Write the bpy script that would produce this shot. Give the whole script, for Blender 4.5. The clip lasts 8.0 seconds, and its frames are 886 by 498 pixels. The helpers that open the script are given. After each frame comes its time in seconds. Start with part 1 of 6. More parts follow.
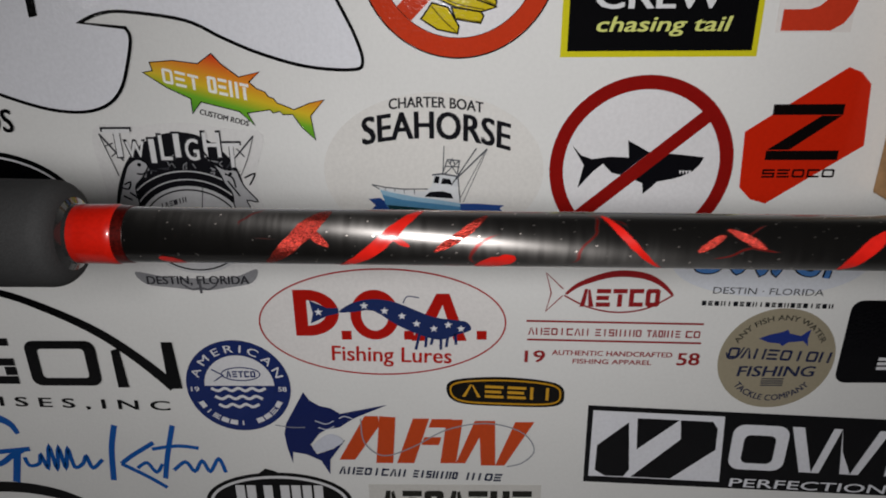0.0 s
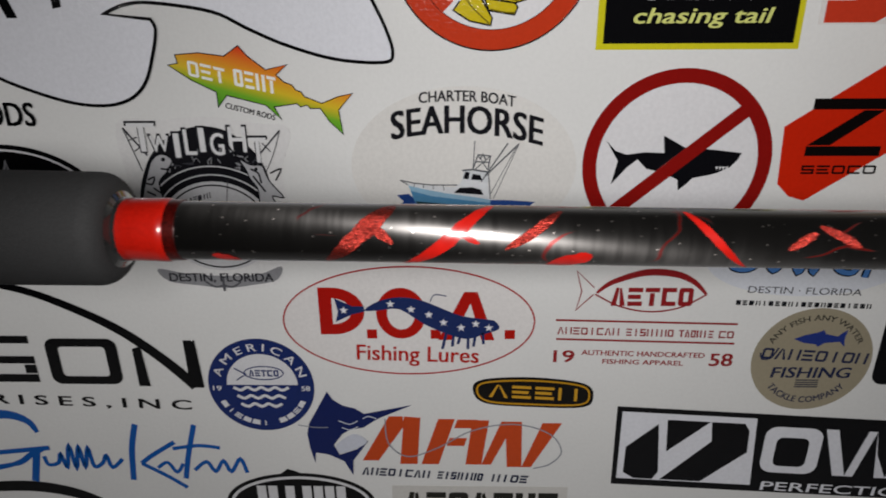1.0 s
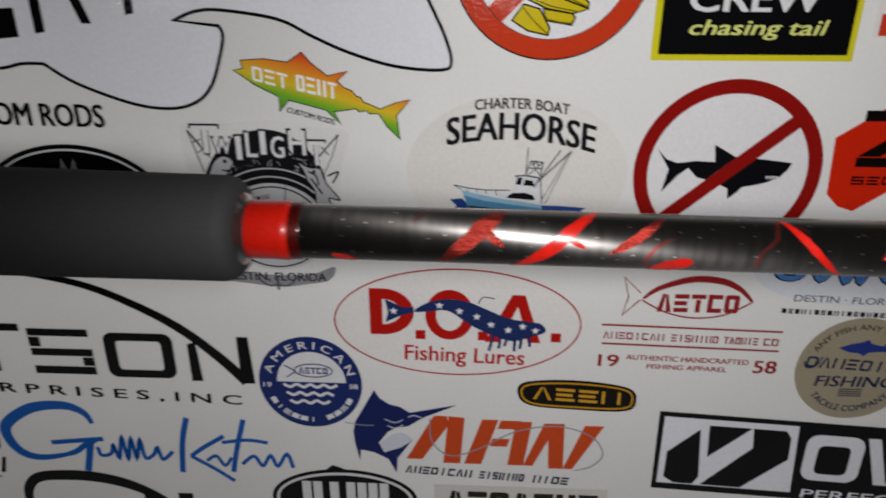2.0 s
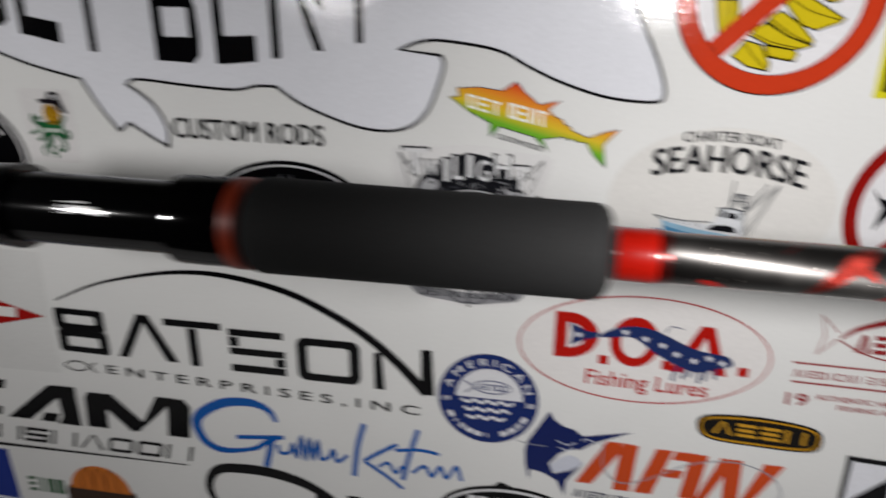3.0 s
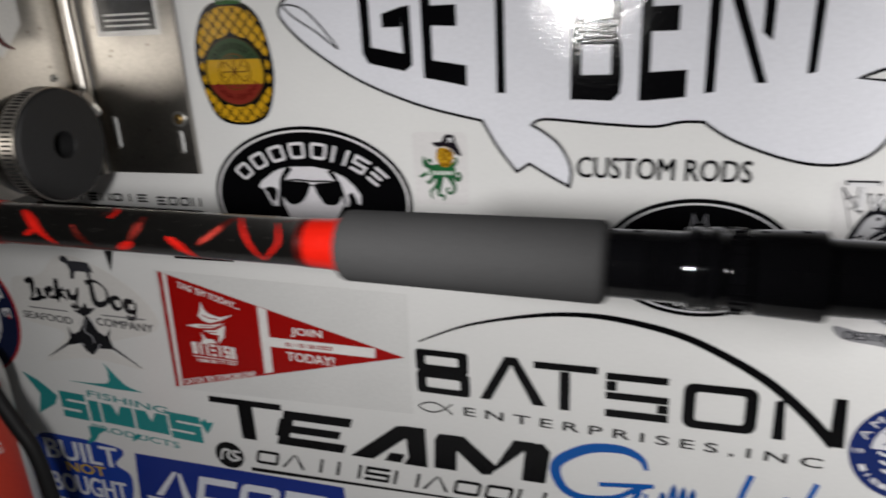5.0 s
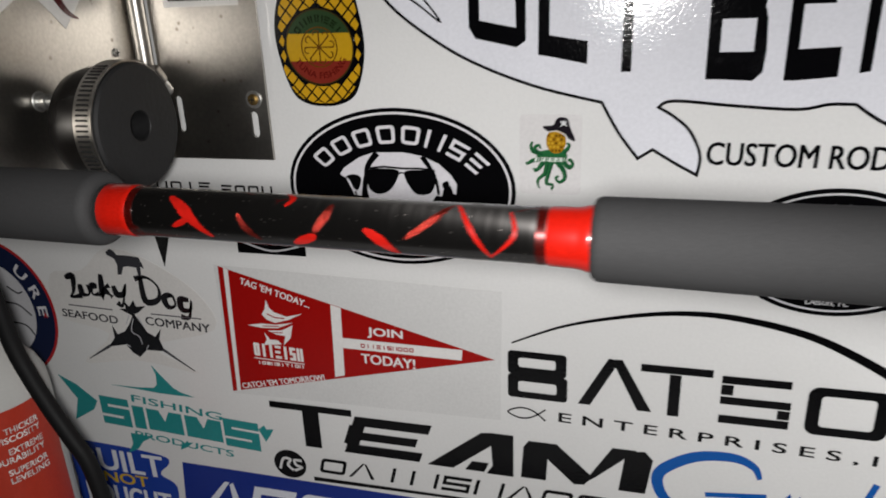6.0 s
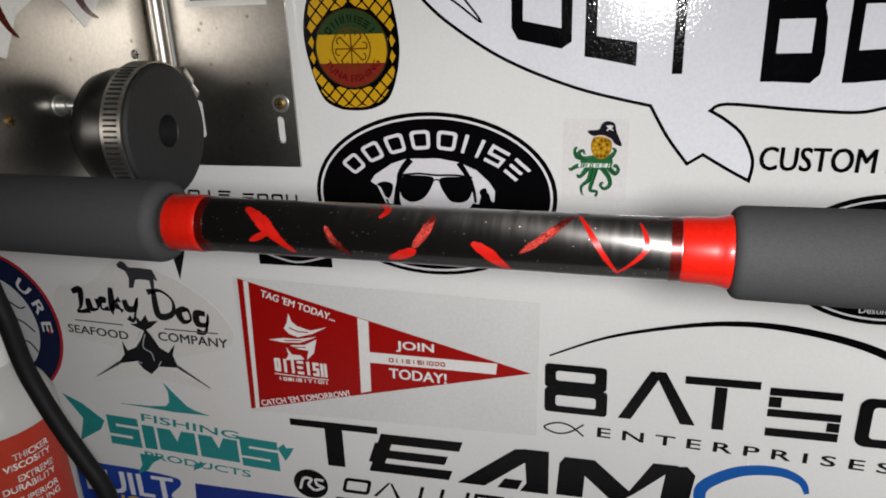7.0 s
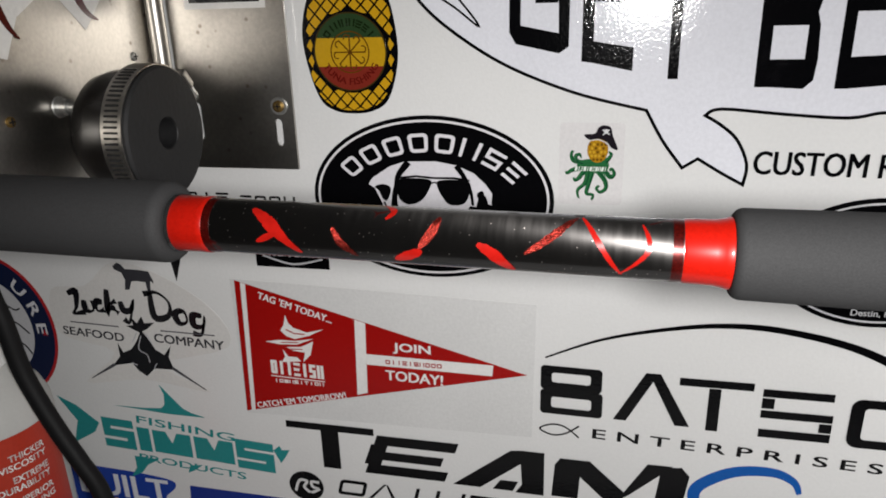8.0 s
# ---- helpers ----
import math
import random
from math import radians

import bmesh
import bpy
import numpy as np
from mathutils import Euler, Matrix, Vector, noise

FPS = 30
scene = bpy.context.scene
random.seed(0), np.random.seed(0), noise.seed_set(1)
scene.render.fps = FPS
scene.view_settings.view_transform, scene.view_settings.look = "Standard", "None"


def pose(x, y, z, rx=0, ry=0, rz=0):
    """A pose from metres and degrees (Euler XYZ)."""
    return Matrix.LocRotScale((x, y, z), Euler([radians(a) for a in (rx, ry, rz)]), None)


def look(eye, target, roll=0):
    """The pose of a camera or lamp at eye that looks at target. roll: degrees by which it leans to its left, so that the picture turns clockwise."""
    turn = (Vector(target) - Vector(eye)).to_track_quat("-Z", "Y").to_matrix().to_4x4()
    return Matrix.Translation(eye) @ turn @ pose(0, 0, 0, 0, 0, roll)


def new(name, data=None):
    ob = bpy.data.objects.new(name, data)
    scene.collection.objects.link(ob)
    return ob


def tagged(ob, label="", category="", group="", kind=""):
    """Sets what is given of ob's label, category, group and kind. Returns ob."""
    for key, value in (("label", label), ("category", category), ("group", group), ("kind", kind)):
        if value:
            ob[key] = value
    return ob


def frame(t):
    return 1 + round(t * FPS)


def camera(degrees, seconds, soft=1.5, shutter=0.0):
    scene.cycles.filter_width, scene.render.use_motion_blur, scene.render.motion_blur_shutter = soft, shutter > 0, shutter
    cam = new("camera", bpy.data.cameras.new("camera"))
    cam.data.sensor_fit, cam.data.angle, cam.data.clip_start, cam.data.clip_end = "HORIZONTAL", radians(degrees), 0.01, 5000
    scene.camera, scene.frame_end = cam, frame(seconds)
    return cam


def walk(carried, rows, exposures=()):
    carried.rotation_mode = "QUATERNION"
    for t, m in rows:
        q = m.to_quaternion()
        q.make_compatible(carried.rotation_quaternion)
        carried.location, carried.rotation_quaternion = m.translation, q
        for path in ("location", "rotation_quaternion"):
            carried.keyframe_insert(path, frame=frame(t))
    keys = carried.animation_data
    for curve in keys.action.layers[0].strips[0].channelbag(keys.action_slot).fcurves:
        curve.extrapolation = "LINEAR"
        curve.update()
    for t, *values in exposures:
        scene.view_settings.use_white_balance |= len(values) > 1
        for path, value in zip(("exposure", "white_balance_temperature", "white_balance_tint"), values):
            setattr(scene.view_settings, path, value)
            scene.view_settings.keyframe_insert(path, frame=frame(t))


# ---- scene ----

cam = camera(64.33, 8.0, 1.8, 0.8)
# seconds, eye x y z, yaw, pitch, roll
ROWS = [
    (0.0, -0.0042, 0.0417, 1.3886, 0.99, -22.81, -0.44),
    (0.5, -0.0119, 0.0482, 1.3858, 1.00, -23.02, -0.51),
    (1.0, -0.0197, 0.0507, 1.3848, 1.46, -23.02, -0.46),
    (1.2, -0.0241, 0.0494, 1.3846, 1.60, -23.05, -0.40),
    (2.3, -0.0555, 0.0357, 1.3905, 4.26, -22.25, 0.14),
    (2.5, -0.0689, 0.0320, 1.3912, 5.54, -21.82, 0.24),
    (3.0, -0.1163, 0.0185, 1.3943, 10.02, -20.95, 0.36),
    (3.5, -0.1750, -0.0020, 1.4016, 14.48, -19.26, 0.24),
    (4.0, -0.2333, -0.0071, 1.4072, 15.77, -19.24, -0.85),
    (4.5, -0.2840, -0.0035, 1.4073, 16.45, -19.50, -2.33),
    (5.0, -0.3387, -0.0068, 1.4073, 17.64, -19.36, -2.99),
    (5.2, -0.3607, -0.0075, 1.4069, 18.12, -19.23, -3.19),
    (6.3, -0.4553, 0.0196, 1.3932, 14.82, -20.21, -2.11),
    (6.5, -0.4641, 0.0245, 1.3919, 14.59, -19.98, -2.18),
    (7.0, -0.4810, 0.0190, 1.3940, 13.81, -19.61, -2.09),
    (7.5, -0.4839, 0.0146, 1.3950, 13.10, -19.54, -1.86),
    (8.0, -0.4845, 0.0148, 1.3945, 13.02, -19.35, -1.68),
]


def facing(x, y, z, yaw, pitch, roll):
    a, b = radians(yaw), radians(pitch)
    way = Vector((-math.sin(a) * math.cos(b), math.cos(a) * math.cos(b), math.sin(b)))
    return look((x, y, z), Vector((x, y, z)) + way, roll)


walk(cam, [(t, facing(*r)) for t, *r in ROWS], [(0.0, -0.74), (1.0, -0.66), (2.5, -0.56), (3.0, -0.27), (3.5, 0.0), (5.0, 0.27), (6.5, 0.47), (8.0, 0.52)])

# ---- light: two small bright stand-in lamps in front of the bench, a dim room ----
world = bpy.data.worlds.new("room_air")
scene.world = world
world.use_nodes = True
world.node_tree.nodes["Background"].inputs[0].default_value = (0.9, 0.95, 1.0, 1)
world.node_tree.nodes["Background"].inputs[1].default_value = 0.008
# added at fixed points, in place of the flash that moves with the camera
for eye, aim, watts, cone in (((-0.02, 0.0, 1.406), (0.25, 0.475, 1.266), 11.4, 144), ((-0.44, -0.01, 1.402), (-0.578, 0.475, 0.949), 7.1, 150)):
    lamp = bpy.data.lights.new("flash_stand_in", "SPOT")
    lamp.energy, lamp.shadow_soft_size, lamp.color = watts, 0.014, (1.0, 0.98, 0.965)
    lamp.spot_size, lamp.spot_blend = radians(cone), 1.0
    new("flash_stand_in", lamp).matrix_world = look(eye, aim)


# ---- materials ----
def lin(h):
    c = [int(h[i:i + 2], 16) / 255 for i in (0, 2, 4)]
    return tuple(v / 12.92 if v <= 0.04045 else ((v + 0.055) / 1.055) ** 2.4 for v in c)


def material(name, col, rough=0.4, metal=0.0, grain=0.06, grain_size=400.0, bump=0.0, bump_size=900.0, coat=0.0, blotch=0.06, spec=0.5):
    """Colour with fine grain and broad uneven patches, both small, and a fine relief."""
    m = bpy.data.materials.new(name)
    m.use_nodes = True
    n, l = m.node_tree.nodes, m.node_tree.links
    p = n["Principled BSDF"]
    p.inputs["Metallic"].default_value, p.inputs["Coat Weight"].default_value = metal, coat
    p.inputs["Coat Roughness"].default_value, p.inputs["Specular IOR Level"].default_value = 0.06, spec
    tc = n.new("ShaderNodeTexCoord")
    fine, broad = n.new("ShaderNodeTexNoise"), n.new("ShaderNodeTexNoise")
    fine.inputs["Scale"].default_value, fine.inputs["Detail"].default_value = grain_size, 3
    broad.inputs["Scale"].default_value, broad.inputs["Detail"].default_value = 9, 4
    for t in (fine, broad):
        l.new(tc.outputs["Object"], t.inputs["Vector"])
    a, b = n.new("ShaderNodeMapRange"), n.new("ShaderNodeMapRange")
    for r, t, k in ((a, fine, grain), (b, broad, blotch)):
        r.inputs["From Min"].default_value, r.inputs["From Max"].default_value = 0.3, 0.7
        r.inputs["To Min"].default_value, r.inputs["To Max"].default_value = 1 - k, 1 + k
        l.new(t.outputs["Fac"], r.inputs["Value"])
    mul = n.new("ShaderNodeMath")
    mul.operation = "MULTIPLY"
    l.new(a.outputs[0], mul.inputs[0]), l.new(b.outputs[0], mul.inputs[1])
    sc = n.new("ShaderNodeVectorMath")
    sc.operation = "SCALE"
    sc.inputs[0].default_value = col
    l.new(mul.outputs[0], sc.inputs["Scale"])
    l.new(sc.outputs[0], p.inputs["Base Color"])
    rr = n.new("ShaderNodeMapRange")
    rr.inputs["To Min"].default_value, rr.inputs["To Max"].default_value = rough * 0.8, rough * 1.2
    l.new(broad.outputs["Fac"], rr.inputs["Value"]), l.new(rr.outputs[0], p.inputs["Roughness"])
    if bump:
        bt = n.new("ShaderNodeTexNoise")
        bt.inputs["Scale"].default_value, bt.inputs["Detail"].default_value = bump_size, 2
        l.new(tc.outputs["Object"], bt.inputs["Vector"])
        bp = n.new("ShaderNodeBump")
        bp.inputs["Strength"].default_value, bp.inputs["Distance"].default_value = bump, 0.001
        l.new(bt.outputs["Fac"], bp.inputs["Height"]), l.new(bp.outputs[0], p.inputs["Normal"])
    return m


VINYLS = {}


def vinyl(h):
    """Printed vinyl of a colour, glossy, with the board's orange peel showing through."""
    if h not in VINYLS:
        VINYLS[h] = material("vinyl_" + h, lin(h), 0.09, grain=0.04, bump=0.15, bump_size=560, blotch=0.05, spec=0.32)
    return VINYLS[h]


BLACK, WHITE, CLEAR = "08080a", "e2e3ea", "dddbd8"
board_white = material("painted_board", (0.76, 0.76, 0.752), 0.10, grain=0.02, bump=0.15, bump_size=520, blotch=0.03)
room_paint = material("room_paint", (0.09, 0.088, 0.085), 0.8, bump=0.2, bump_size=200)
concrete = material("concrete", (0.22, 0.21, 0.2), 0.85, grain=0.15, bump=0.3, bump_size=120, blotch=0.15)
eva = material("eva_foam", (0.019, 0.019, 0.0195), 0.8, grain=0.14, grain_size=1800, bump=0.16, bump_size=2200, blotch=0.1, spec=0.2)
seat_black = material("black_gloss_plastic", (0.0015, 0.0015, 0.0018), 0.07, grain=0.05, spec=0.45)
thread_red = material("red_thread_wrap", (0.27, 0.005, 0.002), 0.34, grain=0.10, grain_size=900, coat=0.6, spec=0.16)
thread_dark = material("metallic_trim_wrap", (0.06, 0.003, 0.002), 0.3, metal=0.6, grain=0.5, grain_size=1500, coat=0.25)
orange_band = material("orange_ring", (0.30, 0.035, 0.012), 0.4)
epoxy = material("cured_epoxy_black", (0.012, 0.012, 0.012), 0.08, coat=1.0)
rubber = material("black_rubber", (0.0075, 0.0075, 0.008), 0.6, grain=0.2, grain_size=300, bump=0.15, bump_size=300, blotch=0.2)
zinc = material("zinc_screw", (0.55, 0.55, 0.53), 0.42, metal=1.0, grain=0.1)
brass = material("brass_screw", (0.26, 0.17, 0.06), 0.5, metal=1.0, grain=0.2)
# near-black put in for the shade inside the hole, slots and screw crosses
opening_shade = material("opening_shade", (0.006, 0.006, 0.006), 0.9)
clamp_steel = material("dull_clamp_steel", (0.4, 0.38, 0.35), 0.36, metal=1.0, grain=0.15)
dome_black = material("worn_black_rubber", (0.006, 0.005, 0.0045), 0.27, grain=0.2, blotch=0.3)
cable_black = material("cable_sheath", (0.004, 0.004, 0.0045), 0.6, grain=0.1, bump=0.1, bump_size=500, spec=0.25)
wood = material("raw_wood", (0.36, 0.2, 0.08), 0.6, grain=0.2, grain_size=150, bump=0.2, bump_size=160, blotch=0.2)
hdpe = material("milky_plastic", (0.50, 0.50, 0.48), 0.35, grain=0.02)
cap_white = material("white_cap", (0.75, 0.75, 0.73), 0.4, grain=0.03)


def steel():
    """Brushed stainless sheet: fine vertical brushing and small dark spots."""
    m = material("brushed_stainless", (0.45, 0.428, 0.395), 0.33, metal=1.0, grain=0.08, blotch=0.22)
    n, l = m.node_tree.nodes, m.node_tree.links
    p = n["Principled BSDF"]
    tc, mp, br = n.new("ShaderNodeTexCoord"), n.new("ShaderNodeMapping"), n.new("ShaderNodeTexNoise")
    mp.inputs["Scale"].default_value = (1500, 1500, 25)
    l.new(tc.outputs["Object"], mp.inputs["Vector"]), l.new(mp.outputs[0], br.inputs["Vector"])
    br.inputs["Scale"].default_value = 1.0
    bp = n.new("ShaderNodeBump")
    bp.inputs["Strength"].default_value, bp.inputs["Distance"].default_value = 0.12, 0.0005
    l.new(br.outputs["Fac"], bp.inputs["Height"]), l.new(bp.outputs[0], p.inputs["Normal"])
    vo, ramp, mix = n.new("ShaderNodeTexVoronoi"), n.new("ShaderNodeMapRange"), n.new("ShaderNodeMix")
    vo.inputs["Scale"].default_value, vo.inputs["Randomness"].default_value = 75, 1.0
    l.new(tc.outputs["Object"], vo.inputs["Vector"])
    ramp.inputs["From Min"].default_value, ramp.inputs["From Max"].default_value = 0.04, 0.14
    l.new(vo.outputs["Distance"], ramp.inputs["Value"])
    mix.data_type = "RGBA"
    mix.inputs[6].default_value = (0.22, 0.19, 0.16, 1)
    old = p.inputs["Base Color"].links[0].from_socket
    l.new(ramp.outputs[0], mix.inputs[0]), l.new(old, mix.inputs[7]), l.new(mix.outputs[2], p.inputs["Base Color"])
    return m


stainless = steel()


def marbled():
    """Graphite-dark blank under clear coat, with red marbled veins along crack-like lines and fine flake."""
    m = bpy.data.materials.new("marbled_blank")
    m.use_nodes = True
    n, l = m.node_tree.nodes, m.node_tree.links
    p = n["Principled BSDF"]
    tc, mp = n.new("ShaderNodeTexCoord"), n.new("ShaderNodeMapping")
    mp.inputs["Rotation"].default_value, mp.inputs["Scale"].default_value = (0, radians(24), radians(18)), (0.62, 1.0, 1.0)
    l.new(tc.outputs["Object"], mp.inputs["Vector"])
    warp = n.new("ShaderNodeTexNoise")
    warp.inputs["Scale"].default_value, warp.inputs["Detail"].default_value = 45, 3
    l.new(mp.outputs[0], warp.inputs["Vector"])
    add = n.new("ShaderNodeVectorMath")
    add.operation = "MULTIPLY_ADD"
    add.inputs[1].default_value = (0.016, 0.016, 0.016)
    l.new(warp.outputs["Color"], add.inputs[0]), l.new(mp.outputs[0], add.inputs[2])
    vo = n.new("ShaderNodeTexVoronoi")
    vo.feature = "DISTANCE_TO_EDGE"
    vo.inputs["Scale"].default_value = 46
    l.new(add.outputs[0], vo.inputs["Vector"])
    wide = n.new("ShaderNodeTexNoise")
    wide.inputs["Scale"].default_value, wide.inputs["Detail"].default_value = 48, 2
    l.new(tc.outputs["Object"], wide.inputs["Vector"])
    lim = n.new("ShaderNodeMapRange")
    lim.inputs["From Min"].default_value, lim.inputs["From Max"].default_value = 0.40, 0.66
    lim.inputs["To Min"].default_value, lim.inputs["To Max"].default_value = -0.05, 0.014
    l.new(wide.outputs["Fac"], lim.inputs["Value"])
    sub = n.new("ShaderNodeMath")
    sub.operation = "SUBTRACT"
    l.new(lim.outputs[0], sub.inputs[0]), l.new(vo.outputs["Distance"], sub.inputs[1])
    vein = n.new("ShaderNodeMapRange")
    vein.inputs["From Min"].default_value, vein.inputs["From Max"].default_value = 0.0, 0.008
    l.new(sub.outputs[0], vein.inputs["Value"])
    flake = n.new("ShaderNodeTexVoronoi")
    flake.inputs["Scale"].default_value = 420
    l.new(tc.outputs["Object"], flake.inputs["Vector"])
    spark = n.new("ShaderNodeMapRange")
    spark.inputs["From Min"].default_value, spark.inputs["From Max"].default_value = 0.12, 0.05
    l.new(flake.outputs["Distance"], spark.inputs["Value"])
    c1, c2 = n.new("ShaderNodeMix"), n.new("ShaderNodeMix")
    c1.data_type = c2.data_type = "RGBA"
    c1.inputs[6].default_value, c1.inputs[7].default_value = (0.055, 0.052, 0.050, 1), (0.5, 0.45, 0.42, 1)
    l.new(spark.outputs[0], c1.inputs[0])
    tint, tn = n.new("ShaderNodeMix"), n.new("ShaderNodeMapRange")
    tint.data_type = "RGBA"
    tint.inputs[6].default_value, tint.inputs[7].default_value = (0.04, 0.002, 0.0015, 1), (0.10, 0.004, 0.003, 1)
    tn.inputs["From Min"].default_value, tn.inputs["From Max"].default_value = 0.4, 0.55
    l.new(warp.outputs["Fac"], tn.inputs["Value"]), l.new(tn.outputs[0], tint.inputs[0]), l.new(tint.outputs[2], c2.inputs[7])
    l.new(vein.outputs[0], c2.inputs[0]), l.new(c1.outputs[2], c2.inputs[6]), l.new(c2.outputs[2], p.inputs["Base Color"])
    met = n.new("ShaderNodeMapRange")
    met.inputs["To Min"].default_value, met.inputs["To Max"].default_value = 0.965, 0.6
    l.new(vein.outputs[0], met.inputs["Value"]), l.new(met.outputs[0], p.inputs["Metallic"])
    p.inputs["Roughness"].default_value, p.inputs["Coat Weight"].default_value, p.inputs["Coat Roughness"].default_value = 0.36, 1.0, 0.03
    p.inputs["Anisotropic"].default_value = 0.88
    p.inputs["Anisotropic Rotation"].default_value = 0.05
    tan = n.new("ShaderNodeTangent")
    tan.direction_type, tan.axis = "RADIAL", "X"
    l.new(tan.outputs[0], p.inputs["Tangent"])
    sc2, nz, rg = n.new("ShaderNodeMapping"), n.new("ShaderNodeTexNoise"), n.new("ShaderNodeMapRange")
    sc2.inputs["Scale"].default_value = (700, 60, 60)
    l.new(tc.outputs["Object"], sc2.inputs["Vector"]), l.new(sc2.outputs[0], nz.inputs["Vector"])
    nz.inputs["Scale"].default_value = 1.0
    rg.inputs["From Min"].default_value, rg.inputs["From Max"].default_value = 0.3, 0.7
    rg.inputs["To Min"].default_value, rg.inputs["To Max"].default_value = 0.29, 0.36
    l.new(nz.outputs["Fac"], rg.inputs["Value"]), l.new(rg.outputs[0], p.inputs["Roughness"])
    return m


blank_mat = marbled()


# ---- mesh helpers ----
def part(name, bm, mat, parent=None, label="", smooth=False):
    bmesh.ops.recalc_face_normals(bm, faces=bm.faces)
    me = bpy.data.meshes.new(name)
    bm.to_mesh(me)
    bm.free()
    me.materials.append(mat)
    if smooth:
        me.polygons.foreach_set("use_smooth", [True] * len(me.polygons))
        me.set_sharp_from_angle(angle=radians(35))
    ob = new(name, me)
    ob.parent = parent
    return tagged(ob, label)


def add_box(bm, x0, x1, y0, y1, z0, z1, bevel=0.0):
    made = bmesh.ops.create_cube(bm, size=1)["verts"]
    for v in made:
        v.co = Vector(((x0 + x1) / 2 + v.co.x * (x1 - x0), (y0 + y1) / 2 + v.co.y * (y1 - y0), (z0 + z1) / 2 + v.co.z * (z1 - z0)))
    if bevel:
        edges = list({e for v in made for e in v.link_edges})
        bmesh.ops.bevel(bm, geom=edges, offset=bevel, segments=2, affect="EDGES", profile=0.5)


def boxed(name, mat, *dims, bevel=0.0, parent=None, label=""):
    bm = bmesh.new()
    add_box(bm, *dims, bevel=bevel)
    return part(name, bm, mat, parent, label)


def turned(bm, profile, axis="x", steps=48, close=True):
    """A body of revolution: profile of (along, radius) about the x or z axis through the origin."""
    rings = []
    for a, r in profile:
        ring = []
        for i in range(steps):
            w = 2 * math.pi * i / steps
            c, s = r * math.cos(w), r * math.sin(w)
            ring.append(bm.verts.new((a, c, s) if axis == "x" else (c, s, a)))
        rings.append(ring)
    for p, q in zip(rings, rings[1:]):
        for i in range(steps):
            j = (i + 1) % steps
            bm.faces.new((p[i], p[j], q[j], q[i]))
    if close:
        bm.faces.new(rings[0])
        bm.faces.new(rings[-1])


def tube(bm, pts, r, steps=12):
    rings = []
    for k, p in enumerate(pts):
        p = Vector(p)
        d = (Vector(pts[min(k + 1, len(pts) - 1)]) - Vector(pts[max(k - 1, 0)])).normalized()
        u = d.orthogonal().normalized() if k == 0 else (u - d * u.dot(d)).normalized()
        w = d.cross(u)
        rings.append([bm.verts.new(p + r * (u * math.cos(a) + w * math.sin(a))) for a in [2 * math.pi * i / steps for i in range(steps)]])
    for p, q in zip(rings, rings[1:]):
        for i in range(steps):
            j = (i + 1) % steps
            bm.faces.new((p[i], p[j], q[j], q[i]))
    bm.faces.new(rings[0])
    bm.faces.new(rings[-1])


def spline(pts, n=6, closed=False):
    """Points along a smooth curve through pts."""
    out, k = [], len(pts)
    for i in range(k if closed else k - 1):
        if closed:
            p0, p1, p2, p3 = pts[i - 1], pts[i], pts[(i + 1) % k], pts[(i + 2) % k]
        else:
            p0, p1, p2, p3 = pts[max(i - 1, 0)], pts[i], pts[i + 1], pts[min(i + 2, k - 1)]
        for s in range(n):
            t = s / n
            out.append(tuple(0.5 * (2 * b + (c - a) * t + (2 * a - 5 * b + 4 * c - d) * t * t + (3 * b - a - 3 * c + d) * t ** 3) for a, b, c, d in zip(p0, p1, p2, p3)))
    return out if closed else out + [tuple(pts[-1])]


# Flat art: u to the right, v up, in millimetres, on the board; each layer lies a little prouder.
WALL = 0.475
LIFT = 0.00028


STACK = [0]


def step(layer):
    """Shapes drawn one after another in a layer lie a hair apart."""
    STACK[0] = (STACK[0] + 1) % 7
    return layer + 0.06 * STACK[0]


def flat(bm, pts, layer):
    """One flat shape with a thin edge."""
    layer = step(layer)
    y0, y1 = -LIFT * (layer - 1) - 0.00002, -LIFT * layer
    f = [bm.verts.new((u / 1000, y1, v / 1000)) for u, v in pts]
    g = [bm.verts.new((u / 1000, y0, v / 1000)) for u, v in pts]
    bm.faces.new(f)
    for i in range(len(pts)):
        j = (i + 1) % len(pts)
        bm.faces.new((f[i], f[j], g[j], g[i]))


def oval(u, v, a, b, n=56, lo=0.0, hi=360.0):
    full = hi - lo >= 360
    return [(u + a * math.cos(radians(lo + (hi - lo) * i / (n if full else n - 1))), v + b * math.sin(radians(lo + (hi - lo) * i / (n if full else n - 1)))) for i in range(n)]


def band(bm, outer, inner, layer, closed=True):
    """The strip between two lines of as many points."""
    layer = step(layer)
    y0, y1 = -LIFT * (layer - 1) - 0.00002, -LIFT * layer
    o = [bm.verts.new((u / 1000, y1, v / 1000)) for u, v in outer]
    i = [bm.verts.new((u / 1000, y1, v / 1000)) for u, v in inner]
    o2 = [bm.verts.new((u / 1000, y0, v / 1000)) for u, v in outer]
    i2 = [bm.verts.new((u / 1000, y0, v / 1000)) for u, v in inner]
    for k in range(len(o) if closed else len(o) - 1):
        j = (k + 1) % len(o)
        bm.faces.new((o[k], o[j], i[j], i[k]))
        bm.faces.new((o[k], o2[k], o2[j], o[j]))
        bm.faces.new((i[k], i[j], i2[j], i2[k]))


